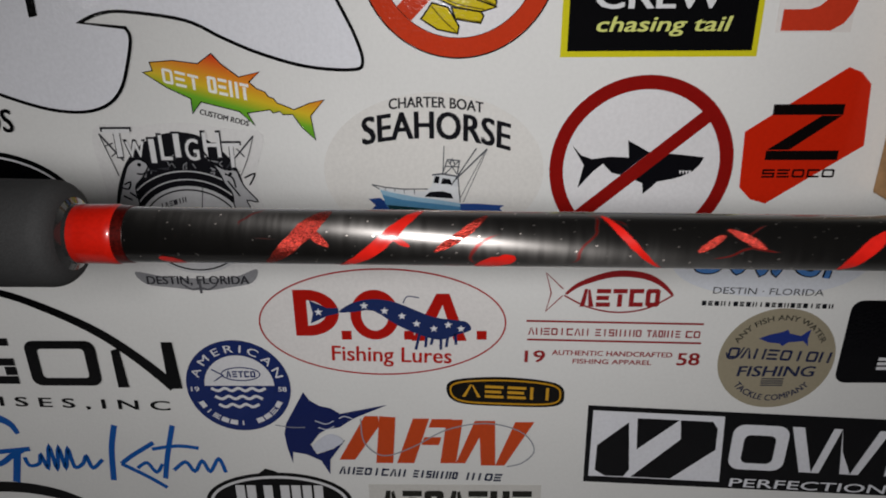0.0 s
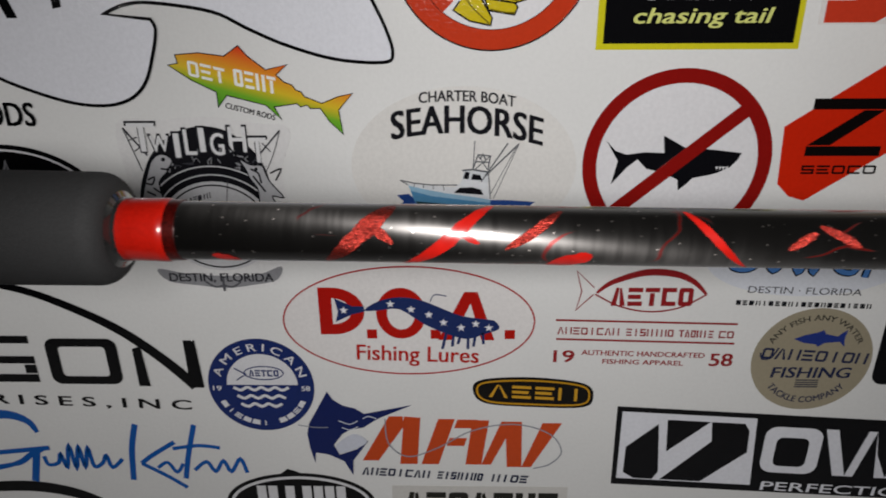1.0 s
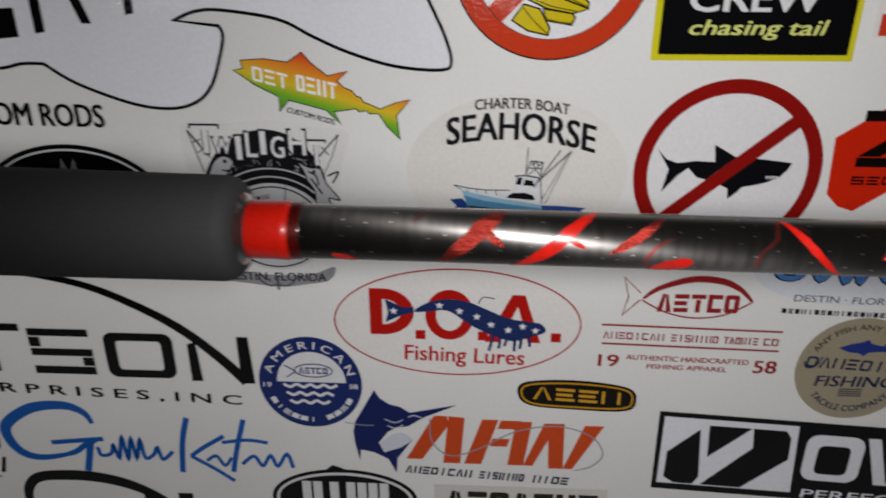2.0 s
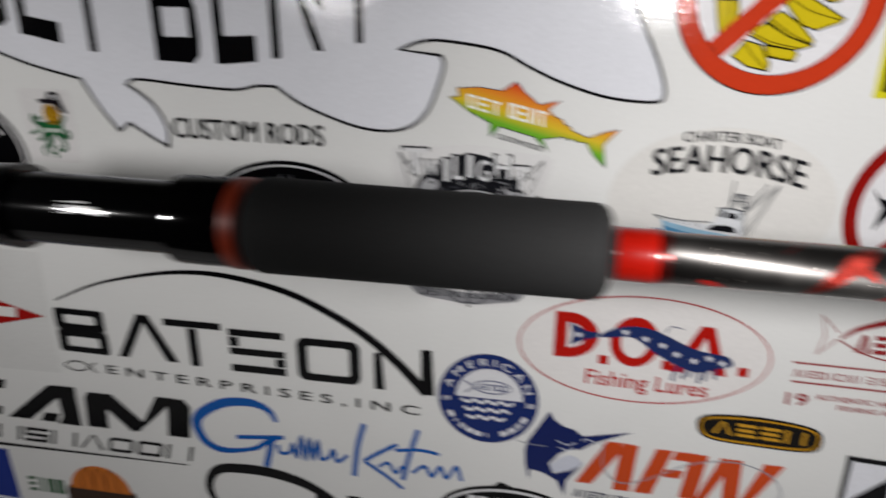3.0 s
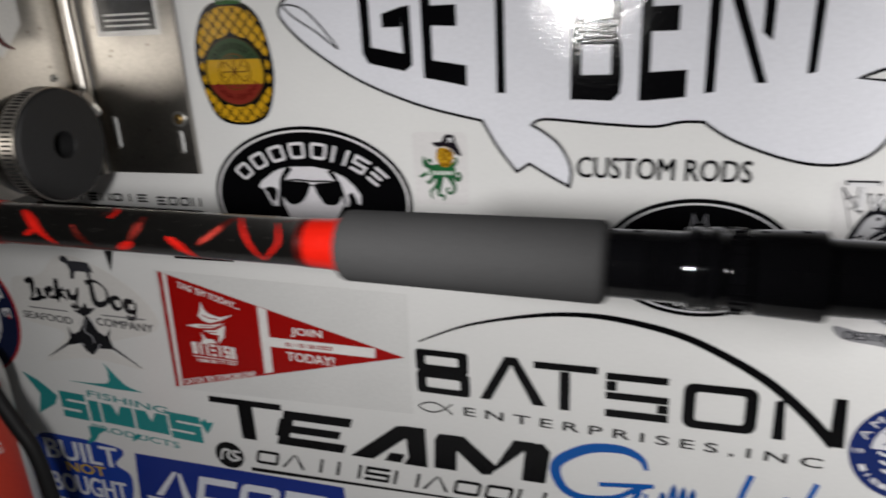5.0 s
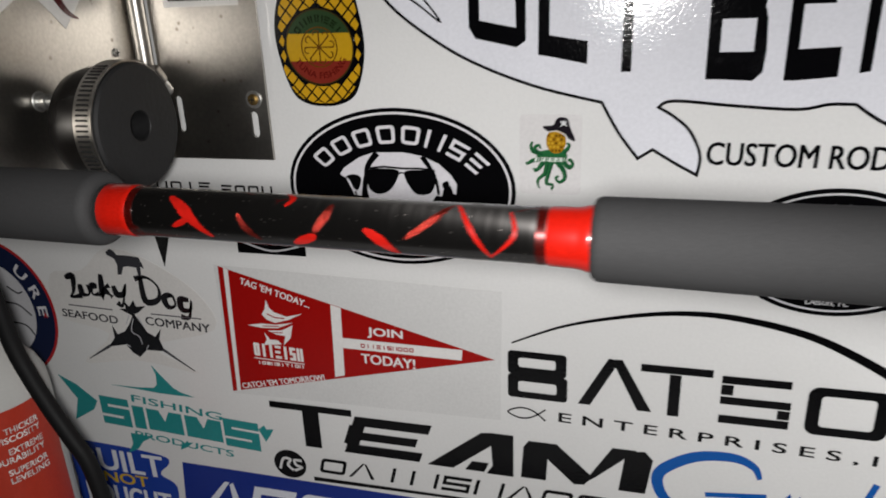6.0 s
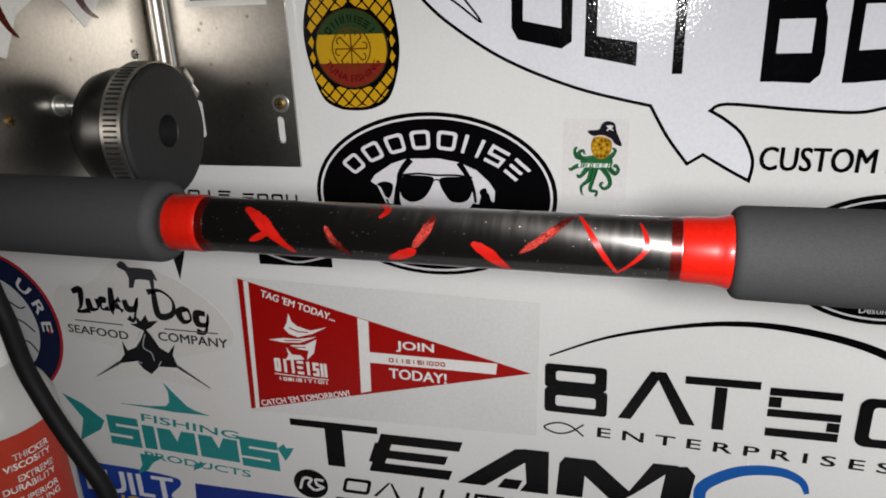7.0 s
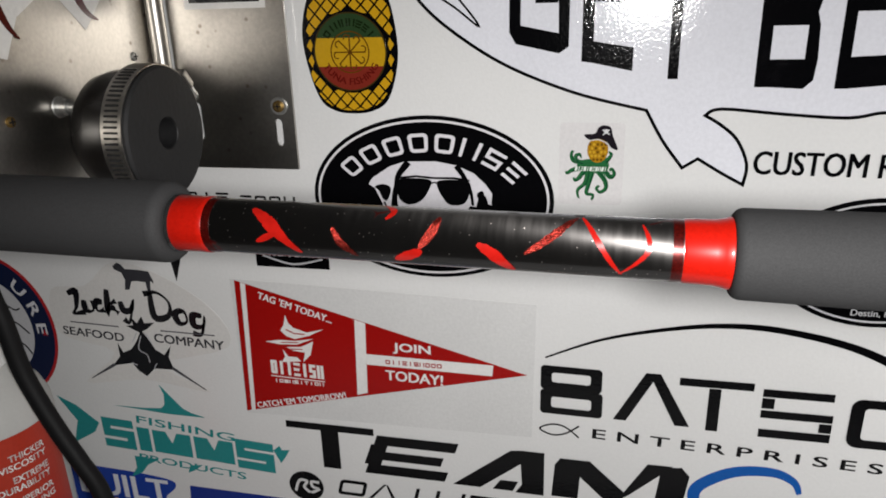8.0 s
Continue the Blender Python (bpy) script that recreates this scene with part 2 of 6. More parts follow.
def stroke(bm, pts, w, layer, closed=False, taper=None):
    """A drawn line of width w; taper(s) scales the width along it, s from 0 to 1."""
    a, b, k = [], [], len(pts)
    for i, p in enumerate(pts):
        q = pts[(i - 1) % k] if closed or i else p
        r = pts[(i + 1) % k] if closed or i < k - 1 else p
        d1, d2 = Vector((p[0] - q[0], p[1] - q[1])), Vector((r[0] - p[0], r[1] - p[1]))
        d1 = d1.normalized() if d1.length else d2.normalized()
        d2 = d2.normalized() if d2.length else d1
        t = d1 + d2
        t = t.normalized() if t.length > 0.2 else d1
        nn = Vector((-t.y, t.x))
        m = min(1.0 / max(0.45, nn.dot(Vector((-d1.y, d1.x)))), 2.0)
        h = w / 2 * m * (taper(i / max(1, k - 1)) if taper else 1)
        a.append((p[0] + nn.x * h, p[1] + nn.y * h))
        b.append((p[0] - nn.x * h, p[1] - nn.y * h))
    band(bm, a, b, layer, closed)


def rect(u0, u1, v0, v1, slant=0.0):
    k = slant * (v1 - v0)
    return [(u0, v0), (u1, v0), (u1 + k, v1), (u0 + k, v1)]


def round_rect(u0, u1, v0, v1, r, n=5):
    out = []
    for cu, cv, s in ((u1 - r, v1 - r, 0), (u0 + r, v1 - r, 90), (u0 + r, v0 + r, 180), (u1 - r, v0 + r, 270)):
        out += [(cu + r * math.cos(radians(s + 90 * i / n)), cv + r * math.sin(radians(s + 90 * i / n))) for i in range(n + 1)]
    return out


def star(u, v, r, n=5, k=0.42, turn=90):
    return [(u + r * (1 if i % 2 == 0 else k) * math.cos(radians(turn + 180 * i / n)), v + r * (1 if i % 2 == 0 else k) * math.sin(radians(turn + 180 * i / n))) for i in range(2 * n)]


def plain_mark(bm, code, u0, u1, v0, v1, s, layer, slant=0.0, gap=0.18, bend=None):
    """A row of plain shapes in place of a name: rings, bars, uprights and wedges."""
    cell = (u1 - u0) / len(code)
    for k, ch in enumerate(code):
        a, b = u0 + cell * (k + gap / 2), u0 + cell * (k + 1 - gap / 2)
        h, shapes = v1 - v0, []
        if ch == "o":
            n = 5
            r1 = min(b - a, h) * 0.22
            ring = (round_rect(a, b, v0, v1, r1, n), round_rect(a + s, b - s, v0 + s, v1 - s, max(r1 - s * 0.7, 0.3), n))
        elif ch == "e":
            shapes = [rect(a, b, v0, v0 + s), rect(a, b - 0.1 * cell, v0 + h / 2 - s / 2, v0 + h / 2 + s / 2), rect(a, b, v1 - s, v1)]
        elif ch == "s":
            shapes = [rect(a, b, v0, v0 + s), rect(a, b, v0 + h / 2 - s / 2, v0 + h / 2 + s / 2), rect(a, b, v1 - s, v1), rect(a, a + s, v0 + h / 2 + s / 2, v1 - s), rect(b - s, b, v0 + s, v0 + h / 2 - s / 2)]
        elif ch == "u":
            shapes = [rect(a, a + s, v0, v1), rect(b - s, b, v0, v1)]
        elif ch == "i":
            shapes = [rect((a + b - s) / 2, (a + b + s) / 2, v0, v1)]
        elif ch == "t":
            shapes = [rect(a, b, v1 - s, v1), rect((a + b - s) / 2, (a + b + s) / 2, v0, v1 - s * 1.25)]
        elif ch == "a":
            m = (a + b) / 2
            shapes = [[(a, v0), (a + s * 1.1, v0), (m + s * 0.1, v1), (m - s * 0.55, v1)], [(b - s * 1.1, v0), (b, v0), (m + s * 0.55, v1), (m + s * 0.15, v1 - s * 0.3)]]
        elif ch == "c":
            shapes = [rect(a, a + s, v0, v1), rect(a + s, b, v0, v0 + s), rect(a + s, b, v1 - s, v1)]
        elif ch == "m":
            shapes = [[(a, v0), ((a + b) / 2, v0), ((a + b) / 2, v0 + h * 0.5), (a + s, v1), (a, v1)], [((a + b) / 2, v0), (b, v0), (b, v1), (b - s, v1), ((a + b) / 2, v0 + h * 0.5)]]
        elif ch == "b":
            shapes = [rect(a, b, v0, v1)]
        lean = lambda p: (p[0] + slant * (p[1] - v0), p[1])
        put = (lambda p: bend(*lean(p))) if bend else lean
        if ch == "o":
            band(bm, [put(p) for p in ring[0]], [put(p) for p in ring[1]], layer)
        for sh in shapes:
            flat(bm, [put(p) for p in sh], layer)


def on_arc(uc, vc, r, sign=1):
    """Bends a line of art round an arc: u along it, v outwards from radius r."""
    def put(u, v):
        a = u / r
        rr = r + sign * v
        return (uc + rr * math.sin(a), vc + sign * rr * math.cos(a))
    return put


def words(text, u0, u1, v0, v1, layer, slant=0.0, bold=0.0, turn=0.0, bend=None):
    """Letters fitted to a box, then leaned, turned or bent."""
    cu = bpy.data.curves.new("letters", "FONT")
    cu.body, cu.resolution_u = text, 3
    tmp = new("letters", cu)
    bpy.context.view_layer.update()
    dg = bpy.context.evaluated_depsgraph_get()
    me = bpy.data.meshes.new_from_object(tmp.evaluated_get(dg))
    bpy.data.objects.remove(tmp)
    bpy.data.curves.remove(cu)
    bm = bmesh.new()
    bm.from_mesh(me)
    bpy.data.meshes.remove(me)
    bm.verts.index_update()
    xs, ys = [v.co.x for v in bm.verts], [v.co.y for v in bm.verts]
    x0, x1, y0, y1 = min(xs), max(xs), min(ys), max(ys)
    ca, sa = math.cos(radians(turn)), math.sin(radians(turn))
    flat_at = [(v.co.x, v.co.y) for v in bm.verts]
    faces = [[v.index for v in f.verts] for f in bm.faces]
    bm.free()
    # heavier letters: copies moved a little aside, a hair above one another
    fat = min(bold * 1.6, 0.034) * (v1 - v0)
    bm = bmesh.new()
    for k, (mu, mv) in enumerate([(0, 0)] if bold < 0.003 else [(-1, 0.4), (1, 0.4), (-1, -0.4), (1, -0.4)]):
        made = []
        for x, y in flat_at:
            u = u0 + (x - x0) / (x1 - x0) * (u1 - u0) + fat * mu
            w = v0 + (y - y0) / (y1 - y0) * (v1 - v0) + fat * mv
            u += slant * (w - v0)
            if bend:
                u, w = bend(u, w)
            du, dw = u - u0, w - v0
            made.append(bm.verts.new(((u0 + du * ca - dw * sa) / 1000, -LIFT * (layer + 0.07 * k), (v0 + du * sa + dw * ca) / 1000)))
        for f in faces:
            bm.faces.new([made[i] for i in f])
    return bm


WHOLE = {"small_mark", "script", "script_edge", "glasses", "figure", "dog", "rule", "edge", "shadow", "marlin", "billfish", "shrimp", "head", "anchor", "disc_mark", "backing", "fish_mark", "badge", "drum_mark"}


def art(sticker, name, colour, draw, label=""):
    """A printed shape; shapes that lie apart become parts of their own."""
    bm = bmesh.new()
    draw(bm)
    mat = vinyl(colour)
    if name in WHOLE:
        return part(name, bm, mat, sticker, label)
    left = set(bm.verts)
    groups = []
    for v in list(bm.verts):
        if v in left:
            todo, got = [v], []
            left.discard(v)
            while todo:
                w = todo.pop()
                got.append(w)
                for e in w.link_edges:
                    o = e.other_vert(w)
                    if o in left:
                        left.discard(o)
                        todo.append(o)
            groups.append(got)
    ob = None
    for got in groups:
        one = bmesh.new()
        twin = {w: one.verts.new(w.co) for w in got}
        for f in {f for w in got for f in w.link_faces}:
            one.faces.new([twin[w] for w in f.verts])
        ob = part(name, one, mat, sticker, label)
    bm.free()
    return ob


def lettering(sticker, colour, text, *a, **k):
    return part("lettering", words(text, *a, **k), vinyl(colour), sticker)


def sticker_at(name, label, x, z, y=WALL):
    ob = new(name)
    ob.location = (x, y, z)
    return tagged(ob, label, "sticker", "stickers on the board")


def shape(*polys):
    """draw function for (points, layer) pairs."""
    def draw(bm):
        for pts, layer in polys:
            flat(bm, pts, layer)
    return draw


def rings(u, v, a, b, t, layer, n=64):
    return lambda bm: band(bm, oval(u, v, a, b, n), oval(u, v, a - t, b - t, n), layer)


# ---- the board and the room ----
X0, X1, Y0, TOP = -1.5, 0.95, -1.3, 2.2
tagged(boxed("wall_north", board_white, X0, X1, WALL, WALL + 0.03, 0, TOP), "white glossy painted board wall covered in stickers", "wall", kind="structure")
tagged(boxed("wall_south", room_paint, X0, X1, Y0 - 0.1, Y0, 0, TOP), "plain grey painted wall", "wall", kind="structure")
tagged(boxed("wall_west", room_paint, X0 - 0.1, X0, Y0 - 0.1, WALL + 0.03, 0, TOP), "plain grey painted wall", "wall", kind="structure")
tagged(boxed("wall_east", room_paint, X1, X1 + 0.1, Y0 - 0.1, WALL + 0.03, 0, TOP), "plain grey painted wall", "wall", kind="structure")
tagged(boxed("floor", concrete, X0 - 0.1, X1 + 0.1, Y0 - 0.1, WALL + 0.03, -0.1, 0), "bare grey concrete floor", "floor", kind="structure")
tagged(boxed("ceiling", room_paint, X0 - 0.1, X1 + 0.1, Y0 - 0.1, WALL + 0.03, TOP, TOP + 0.1), "plain grey ceiling", "ceiling", kind="structure")


# ---- the fishing rod, resting level in front of the board ----
ROD_Y, ROD_Z, ROD_TILT, ROD_TURN = 0.2072, 1.3219, 0.35, -1.17
rod = tagged(new("fishing_rod"), "black and red marbled fishing rod with grey foam grips", "fishing rod")
rod.matrix_world = pose(0, ROD_Y, ROD_Z, 0, ROD_TILT, ROD_TURN)


def rod_part(name, mat, profile, label="", parent=rod, steps=64):
    bm = bmesh.new()
    turned(bm, profile, "x", steps)
    return part(name, bm, mat, parent, label, smooth=True)


def foam(x0, x1, r0, r1, edge=0.005):
    """A foam sleeve with rounded shoulders and slightly dished ends."""
    out = [(x0 + 0.002, 0.006)]
    for i in range(7):
        a = radians(90 * i / 6)
        out.append((x0 + edge - edge * math.cos(a), r0 - edge + edge * math.sin(a)))
    for k in range(1, 8):
        t = k / 8
        out.append((x0 + edge + (x1 - x0 - 2 * edge) * t, r0 + (r1 - r0) * t))
    for i in range(7):
        a = radians(90 - 90 * i / 6)
        out.append((x1 - edge + edge * math.cos(a), r1 - edge + edge * math.sin(a)))
    return out + [(x1 - 0.002, 0.006)]


front = rod_part("blank", blank_mat, [(-0.0905, 0.0072), (-0.06, 0.0071), (0.1, 0.0069), (0.5, 0.0063), (0.9, 0.0055)], "dark marbled blank with red veins")
butt = rod_part("blank", blank_mat, [(-0.615, 0.0091), (-0.57, 0.0090), (-0.5, 0.0090), (-0.455, 0.0091)], "dark marbled blank with red veins")
streak_red = material("red_marbling", (0.24, 0.005, 0.003), 0.25, grain=0.1, coat=0.4, spec=0.4)
streak_foil = material("red_foil_marbling", (0.20, 0.018, 0.012), 0.32, metal=0.9, grain=0.8, grain_size=2200, bump=0.5, bump_size=2600, coat=0.4)


def streak(path, width, mat, section):
    """A tapering streak of marbling wrapped on a blank: path of (x in mm, degrees round from the side)."""
    pts = spline(path, 8)
    radius = lambda x: (0.0091 if x < -0.3 else 0.00722 + (0.0069 - 0.0072) * (x + 0.09) / 0.19) + 0.00008
    rnd = random.Random(round(path[0][0] * 7 + path[0][1]))
    bm, rows = bmesh.new(), []
    for i, (x, ang) in enumerate(pts):
        x2, a2 = pts[min(i + 1, len(pts) - 1)]
        x1, a1 = pts[max(i - 1, 0)]
        r = radius(x / 1000)
        t = Vector(((x2 - x1), radians(a2 - a1) * r * 1000)).normalized()
        q = i / (len(pts) - 1)
        h = width * 0.5 * (0.08 + 0.92 * math.sin(math.pi * (0.03 + 0.94 * q)) ** 0.8) * rnd.uniform(0.88, 1.12)
        row = []
        for k in (-1, -0.33, 0.33, 1):
            w = radians(ang) + t.x * h * k / (r * 1000)
            row.append(bm.verts.new(((x - t.y * h * k) / 1000, -r * math.cos(w), r * math.sin(w))))
        rows.append(row)
    for p, q in zip(rows, rows[1:]):
        for k in range(3):
            bm.faces.new((p[k], p[k + 1], q[k + 1], q[k]))
    part("streak", bm, mat, section, smooth=True)


for path, width, mat in (
    ([(-593, 58), (-588, 36), (-584, 14), (-576, -35)], 4.2, streak_red), ([(-583, 12), (-591, -12)], 2.2, streak_red),
    ([(-565, 26), (-562, -4), (-557, -34)], 2.6, streak_foil), ([(-531, 60), (-533, 27), (-537, -6)], 3.0, streak_foil),
    ([(-536, -10), (-545, -38)], 3.6, streak_red), ([(-519, 10), (-514, -10), (-508, -50)], 3.8, streak_red),
    ([(-490, 78), (-497, 32), (-505, -4)], 2.4, streak_foil), ([(-489, 80), (-484, 25), (-477, -40)], 1.6, streak_red),
    ([(-472, 66), (-470, 30), (-471, 6), (-478, -38)], 1.5, streak_red), ([(-550, 95), (-546, 70), (-548, 48)], 2.0, streak_red),
):
    streak(path, width, mat, butt)
for path, width, mat in (
    ([(-35, 84), (-41, 32), (-51, -46)], 4.4, streak_foil), ([(-41, 40), (-35, 2)], 2.2, streak_foil),
    ([(-12, 92), (-22, 10), (-33, -60)], 3.4, streak_red), ([(-20, 24), (-15, 4)], 1.4, streak_red), ([(4, 74), (-2, 30), (-9, -6)], 2.4, streak_foil),
    ([(11, -18), (1, -52)], 4.4, streak_red), ([(32, 78), (37, 32), (47, -50)], 1.9, streak_red), ([(61, 33), (55, 0)], 2.0, streak_foil),
    ([(62, 46), (71, 8)], 2.0, streak_foil), ([(100, 44), (95, 6), (90, -48)], 4.0, streak_red), ([(-78, -30), (-72, -52)], 3.0, streak_red),
    ([(122, 70), (114, 10), (104, -40)], 3.0, streak_red), ([(140, 40), (150, -20)], 2.4, streak_foil),
):
    streak(path, width, mat, front)
rod_part("foregrip", eva, foam(-0.2099, -0.102, 0.0149, 0.0139), "dark grey foam foregrip")
rod_part("rear_grip", eva, foam(-0.4475, -0.3523, 0.0131, 0.0139, 0.003), "dark grey foam rear grip")
rod_part("butt_grip", eva, foam(-0.95, -0.6243, 0.0141, 0.0140, 0.004), "dark grey foam butt grip")


def winding(x0, x1, r0, r1, trim_side, flare=0.0):
    """A red thread wrap under gloss, a metallic trim band at its open end and an epoxy fillet at the grip."""
    lo, hi = min(x0, x1), max(x0, x1)
    rod_part("winding", thread_red, [(lo, r0), (lo + 0.001, r0 + 0.0004), (hi - 0.0045, r1 + 0.0004), (hi - 0.0022, r1 + 0.0005 + 0.25 * flare), (hi - 0.0008, r1 + 0.0005 + 0.65 * flare), (hi, r1 + flare)], "glossy red thread wrap")
    t0, t1 = (hi, hi + 0.0028) if trim_side > 0 else (lo - 0.0028, lo)
    rod_part("trim_band", thread_dark, [(t0, min(r0, r1) + 0.00025), (t1, min(r0, r1) + 0.0001)], "dark red metallic trim band")
    g = lo if trim_side > 0 else hi
    d = -0.0012 if trim_side > 0 else 0.0012
    rod_part("epoxy_fillet", epoxy, [(g + 1.5 * d, 0.0098), (g, 0.0094), (g - 0.6 * d, max(r0, r1) + 0.0006), (g - 1.6 * d, max(r0, r1) + 0.00035)], "dark glossy epoxy fillet")


winding(-0.102, -0.0892, 0.0073, 0.0073, 1)
winding(-0.4608, -0.4475, 0.0090, 0.0092, -1, 0.0012)
winding(-0.6243, -0.6105, 0.0094, 0.0091, 1)
# reel seat: barrel, thread, lock nut, sliding hood, body, fixed hood
seat = rod_part("reel_seat", seat_black, [(-0.353, 0.0112), (-0.330, 0.0114), (-0.300, 0.0116), (-0.292, 0.0117), (-0.236, 0.0116), (-0.214, 0.0115)], "glossy black reel seat")
for k in range(9):
    rod_part("thread_turn", seat_black, [(-0.3412 + 0.0013 * k, 0.0112), (-0.3408 + 0.0013 * k, 0.01180), (-0.3404 + 0.0013 * k, 0.0112)], parent=seat, steps=40)
rod_part("collar", seat_black, [(-0.3292, 0.0114), (-0.3287, 0.0127), (-0.3275, 0.0131), (-0.3245, 0.0132), (-0.3239, 0.0124), (-0.3227, 0.0123), (-0.3222, 0.0133), (-0.3192, 0.0135), (-0.3182, 0.0129)], parent=seat)
nut = rod_part("lock_nut", seat_black, [(-0.317, 0.0114), (-0.3165, 0.0129), (-0.311, 0.0132), (-0.3103, 0.0122)], parent=seat)
for k in range(24):
    bm = bmesh.new()
    a = 2 * math.pi * k / 24
    add_box(bm, -0.3162, -0.3113, -0.0006, 0.0006, 0.0128, 0.0136)
    bmesh.ops.rotate(bm, verts=bm.verts, matrix=Matrix.Rotation(a, 3, "X"))
    part("rib", bm, seat_black, nut)
rod_part("sliding_hood", seat_black, [(-0.310, 0.0116), (-0.3095, 0.0131), (-0.304, 0.0135), (-0.294, 0.0138), (-0.2905, 0.0141), (-0.2895, 0.0139), (-0.2895, 0.0116)], parent=seat)
rod_part("fixed_hood", seat_black, [(-0.2337, 0.0116), (-0.2337, 0.0138), (-0.232, 0.0141), (-0.224, 0.0141), (-0.217, 0.0140), (-0.2148, 0.0138)], parent=seat)
rod_part("end_ring", orange_band, [(-0.2152, 0.0136), (-0.2147, 0.0143), (-0.2103, 0.0144), (-0.2098, 0.0138)], "thin orange-red ring", parent=seat)
# the maker's mark on the seat, as plain light shapes wrapped on the barrel
bm = bmesh.new()
for x0, w, h0, h1 in ((-0.2795, 0.0065, 0.0, 1.0), (-0.2725, 0.0042, 0.0, 1.0), (-0.2675, 0.004, 0.15, 1.0), (-0.2628, 0.0058, 0.0, 1.0)):
    rows = []
    for i in range(5):
        a = radians(-76 + 13 * (h0 + (h1 - h0) * i / 4))
        lean = 0.004 * (1 - i / 4)
        rows.append([bm.verts.new((x + lean, 0.01165 * math.sin(a), 0.01165 * math.cos(a) + 0.0)) for x in (x0, x0 + w)])
    for p, q in zip(rows, rows[1:]):
        bm.faces.new((p[0], p[1], q[1], q[0]))
for x0, w in ((-0.2815, 0.004), (-0.271, 0.011)):
    rows = [[bm.verts.new((x, 0.01165 * math.sin(a), 0.01165 * math.cos(a))) for x in (x0, x0 + w)] for a in (radians(-59), radians(-56))]
    bm.faces.new((rows[0][0], rows[0][1], rows[1][1], rows[1][0]))
part("mark", bm, vinyl("d8d8d8"), seat, "light printed mark of plain shapes")

# ---- the drying motor: steel bracket, rubber chuck, clamp ----
bracket = tagged(new("motor_bracket"), "brushed stainless steel bracket screwed to the board", "bracket")
bm = bmesh.new()
slot_w = 0.0031
fx0, fx1, z0, z1 = -0.776, -0.6912, 1.2860, 1.62
for u0, u1, slot in ((fx0, -0.735, (-0.7636, 1.306, 1.3325)), (-0.735, fx1, (-0.7028, 1.3025, 1.3213))):
    xs, zs = [u0, slot[0] - slot_w, slot[0] + slot_w, u1], [z0, slot[1], slot[2], z1]
    for i in range(3):
        for j in range(3):
            if not (i == 1 and j == 1):
                add_box(bm, xs[i], xs[i + 1], 0.4665, 0.4690, zs[j], zs[j + 1])
    # rounded slot ends
    for end, way in ((slot[1], 1), (slot[2], -1)):
        for side in (-1, 1):
            arc = [(slot[0] + side * slot_w * math.cos(radians(a)), end + way * slot_w * (1 - math.sin(radians(a)))) for a in (0, 22, 45, 68, 90)]
            ring = [(slot[0] + side * slot_w, end)] + arc
            front = [bm.verts.new((x, 0.4665, z)) for x, z in ring]
            back = [bm.verts.new((x, 0.4690, z)) for x, z in ring]
            bm.faces.new(front)
            bm.faces.new(back)
            for p in range(len(ring)):
                q = (p + 1) % len(ring)
                bm.faces.new((front[p], front[q], back[q], back[p]))
bmesh.ops.remove_doubles(bm, verts=bm.verts[:], dist=1e-5)
part("flange", bm, stainless, bracket, "flat flange with two upright slots")
boxed("web", stainless, -0.7905, -0.788, 0.16, 0.469, z0, z1, parent=bracket)
bm = bmesh.new()
tube(bm, [(-0.7815, 0.4605, z0), (-0.7815, 0.4605, (z0 + z1) / 2), (-0.7815, 0.4605, z1)], 0.0060, 24)
part("bend", bm, stainless, bracket, "rounded bend between flange and web", smooth=True)
bm = bmesh.new()
for dz in (1.295, 1.42, 1.55):
    add_box(bm, -0.755, -0.715, 0.469, WALL, dz, dz + 0.004)
part("spacer", bm, zinc, bracket)


def screw(x, y, z, axis, head, mat, washer=True):
    ob = tagged(new("screw"), "small metal screw in the steel bracket", "screw", "bracket screws")
    ob.matrix_world = pose(x, y, z, 0, 0, 0) if axis == "x" else pose(x, y, z, 0, 0, -90)
    bm = bmesh.new()
    if washer:
        turned(bm, [(-0.001, 0.0062), (0.0002, 0.0062), (0.0006, 0.0057)], "x", 24)
        part("washer", bm, zinc, ob, smooth=True)
        bm = bmesh.new()
    turned(bm, head, "x", 20)
    body = part("head", bm, mat, ob, smooth=True)
    bm = bmesh.new()
    end = head[-1][0]
    # raised dark bars draw the shade of the driver cross
    add_box(bm, end - 0.0004, end + 0.0002, -0.0022, 0.0022, -0.0004, 0.0004)
    add_box(bm, end - 0.0004, end + 0.0002, -0.0004, 0.0004, -0.0022, 0.0022)
    part("recess_shade", bm, opening_shade, body)
    return ob


screw(-0.7012, 0.466, 1.3300, "y", [(0, 0.0042), (0.0016, 0.004), (0.0026, 0.0026)], brass)
screw(-0.788, 0.3649, 1.3436, "x", [(0, 0.0035), (0.003, 0.0036), (0.0036, 0.0047), (0.0068, 0.0047), (0.0072, 0.003), (0.012, 0.0029), (0.0125, 0.0024)], zinc)
screw(-0.788, 0.3277, 1.3410, "x", [(0, 0.003), (0.001, 0.0028), (0.0014, 0.002)], brass, False)
screw(-0.788, 0.4394, 1.3660, "x", [(0, 0.003), (0.0012, 0.0028), (0.0016, 0.002)], zinc, False)

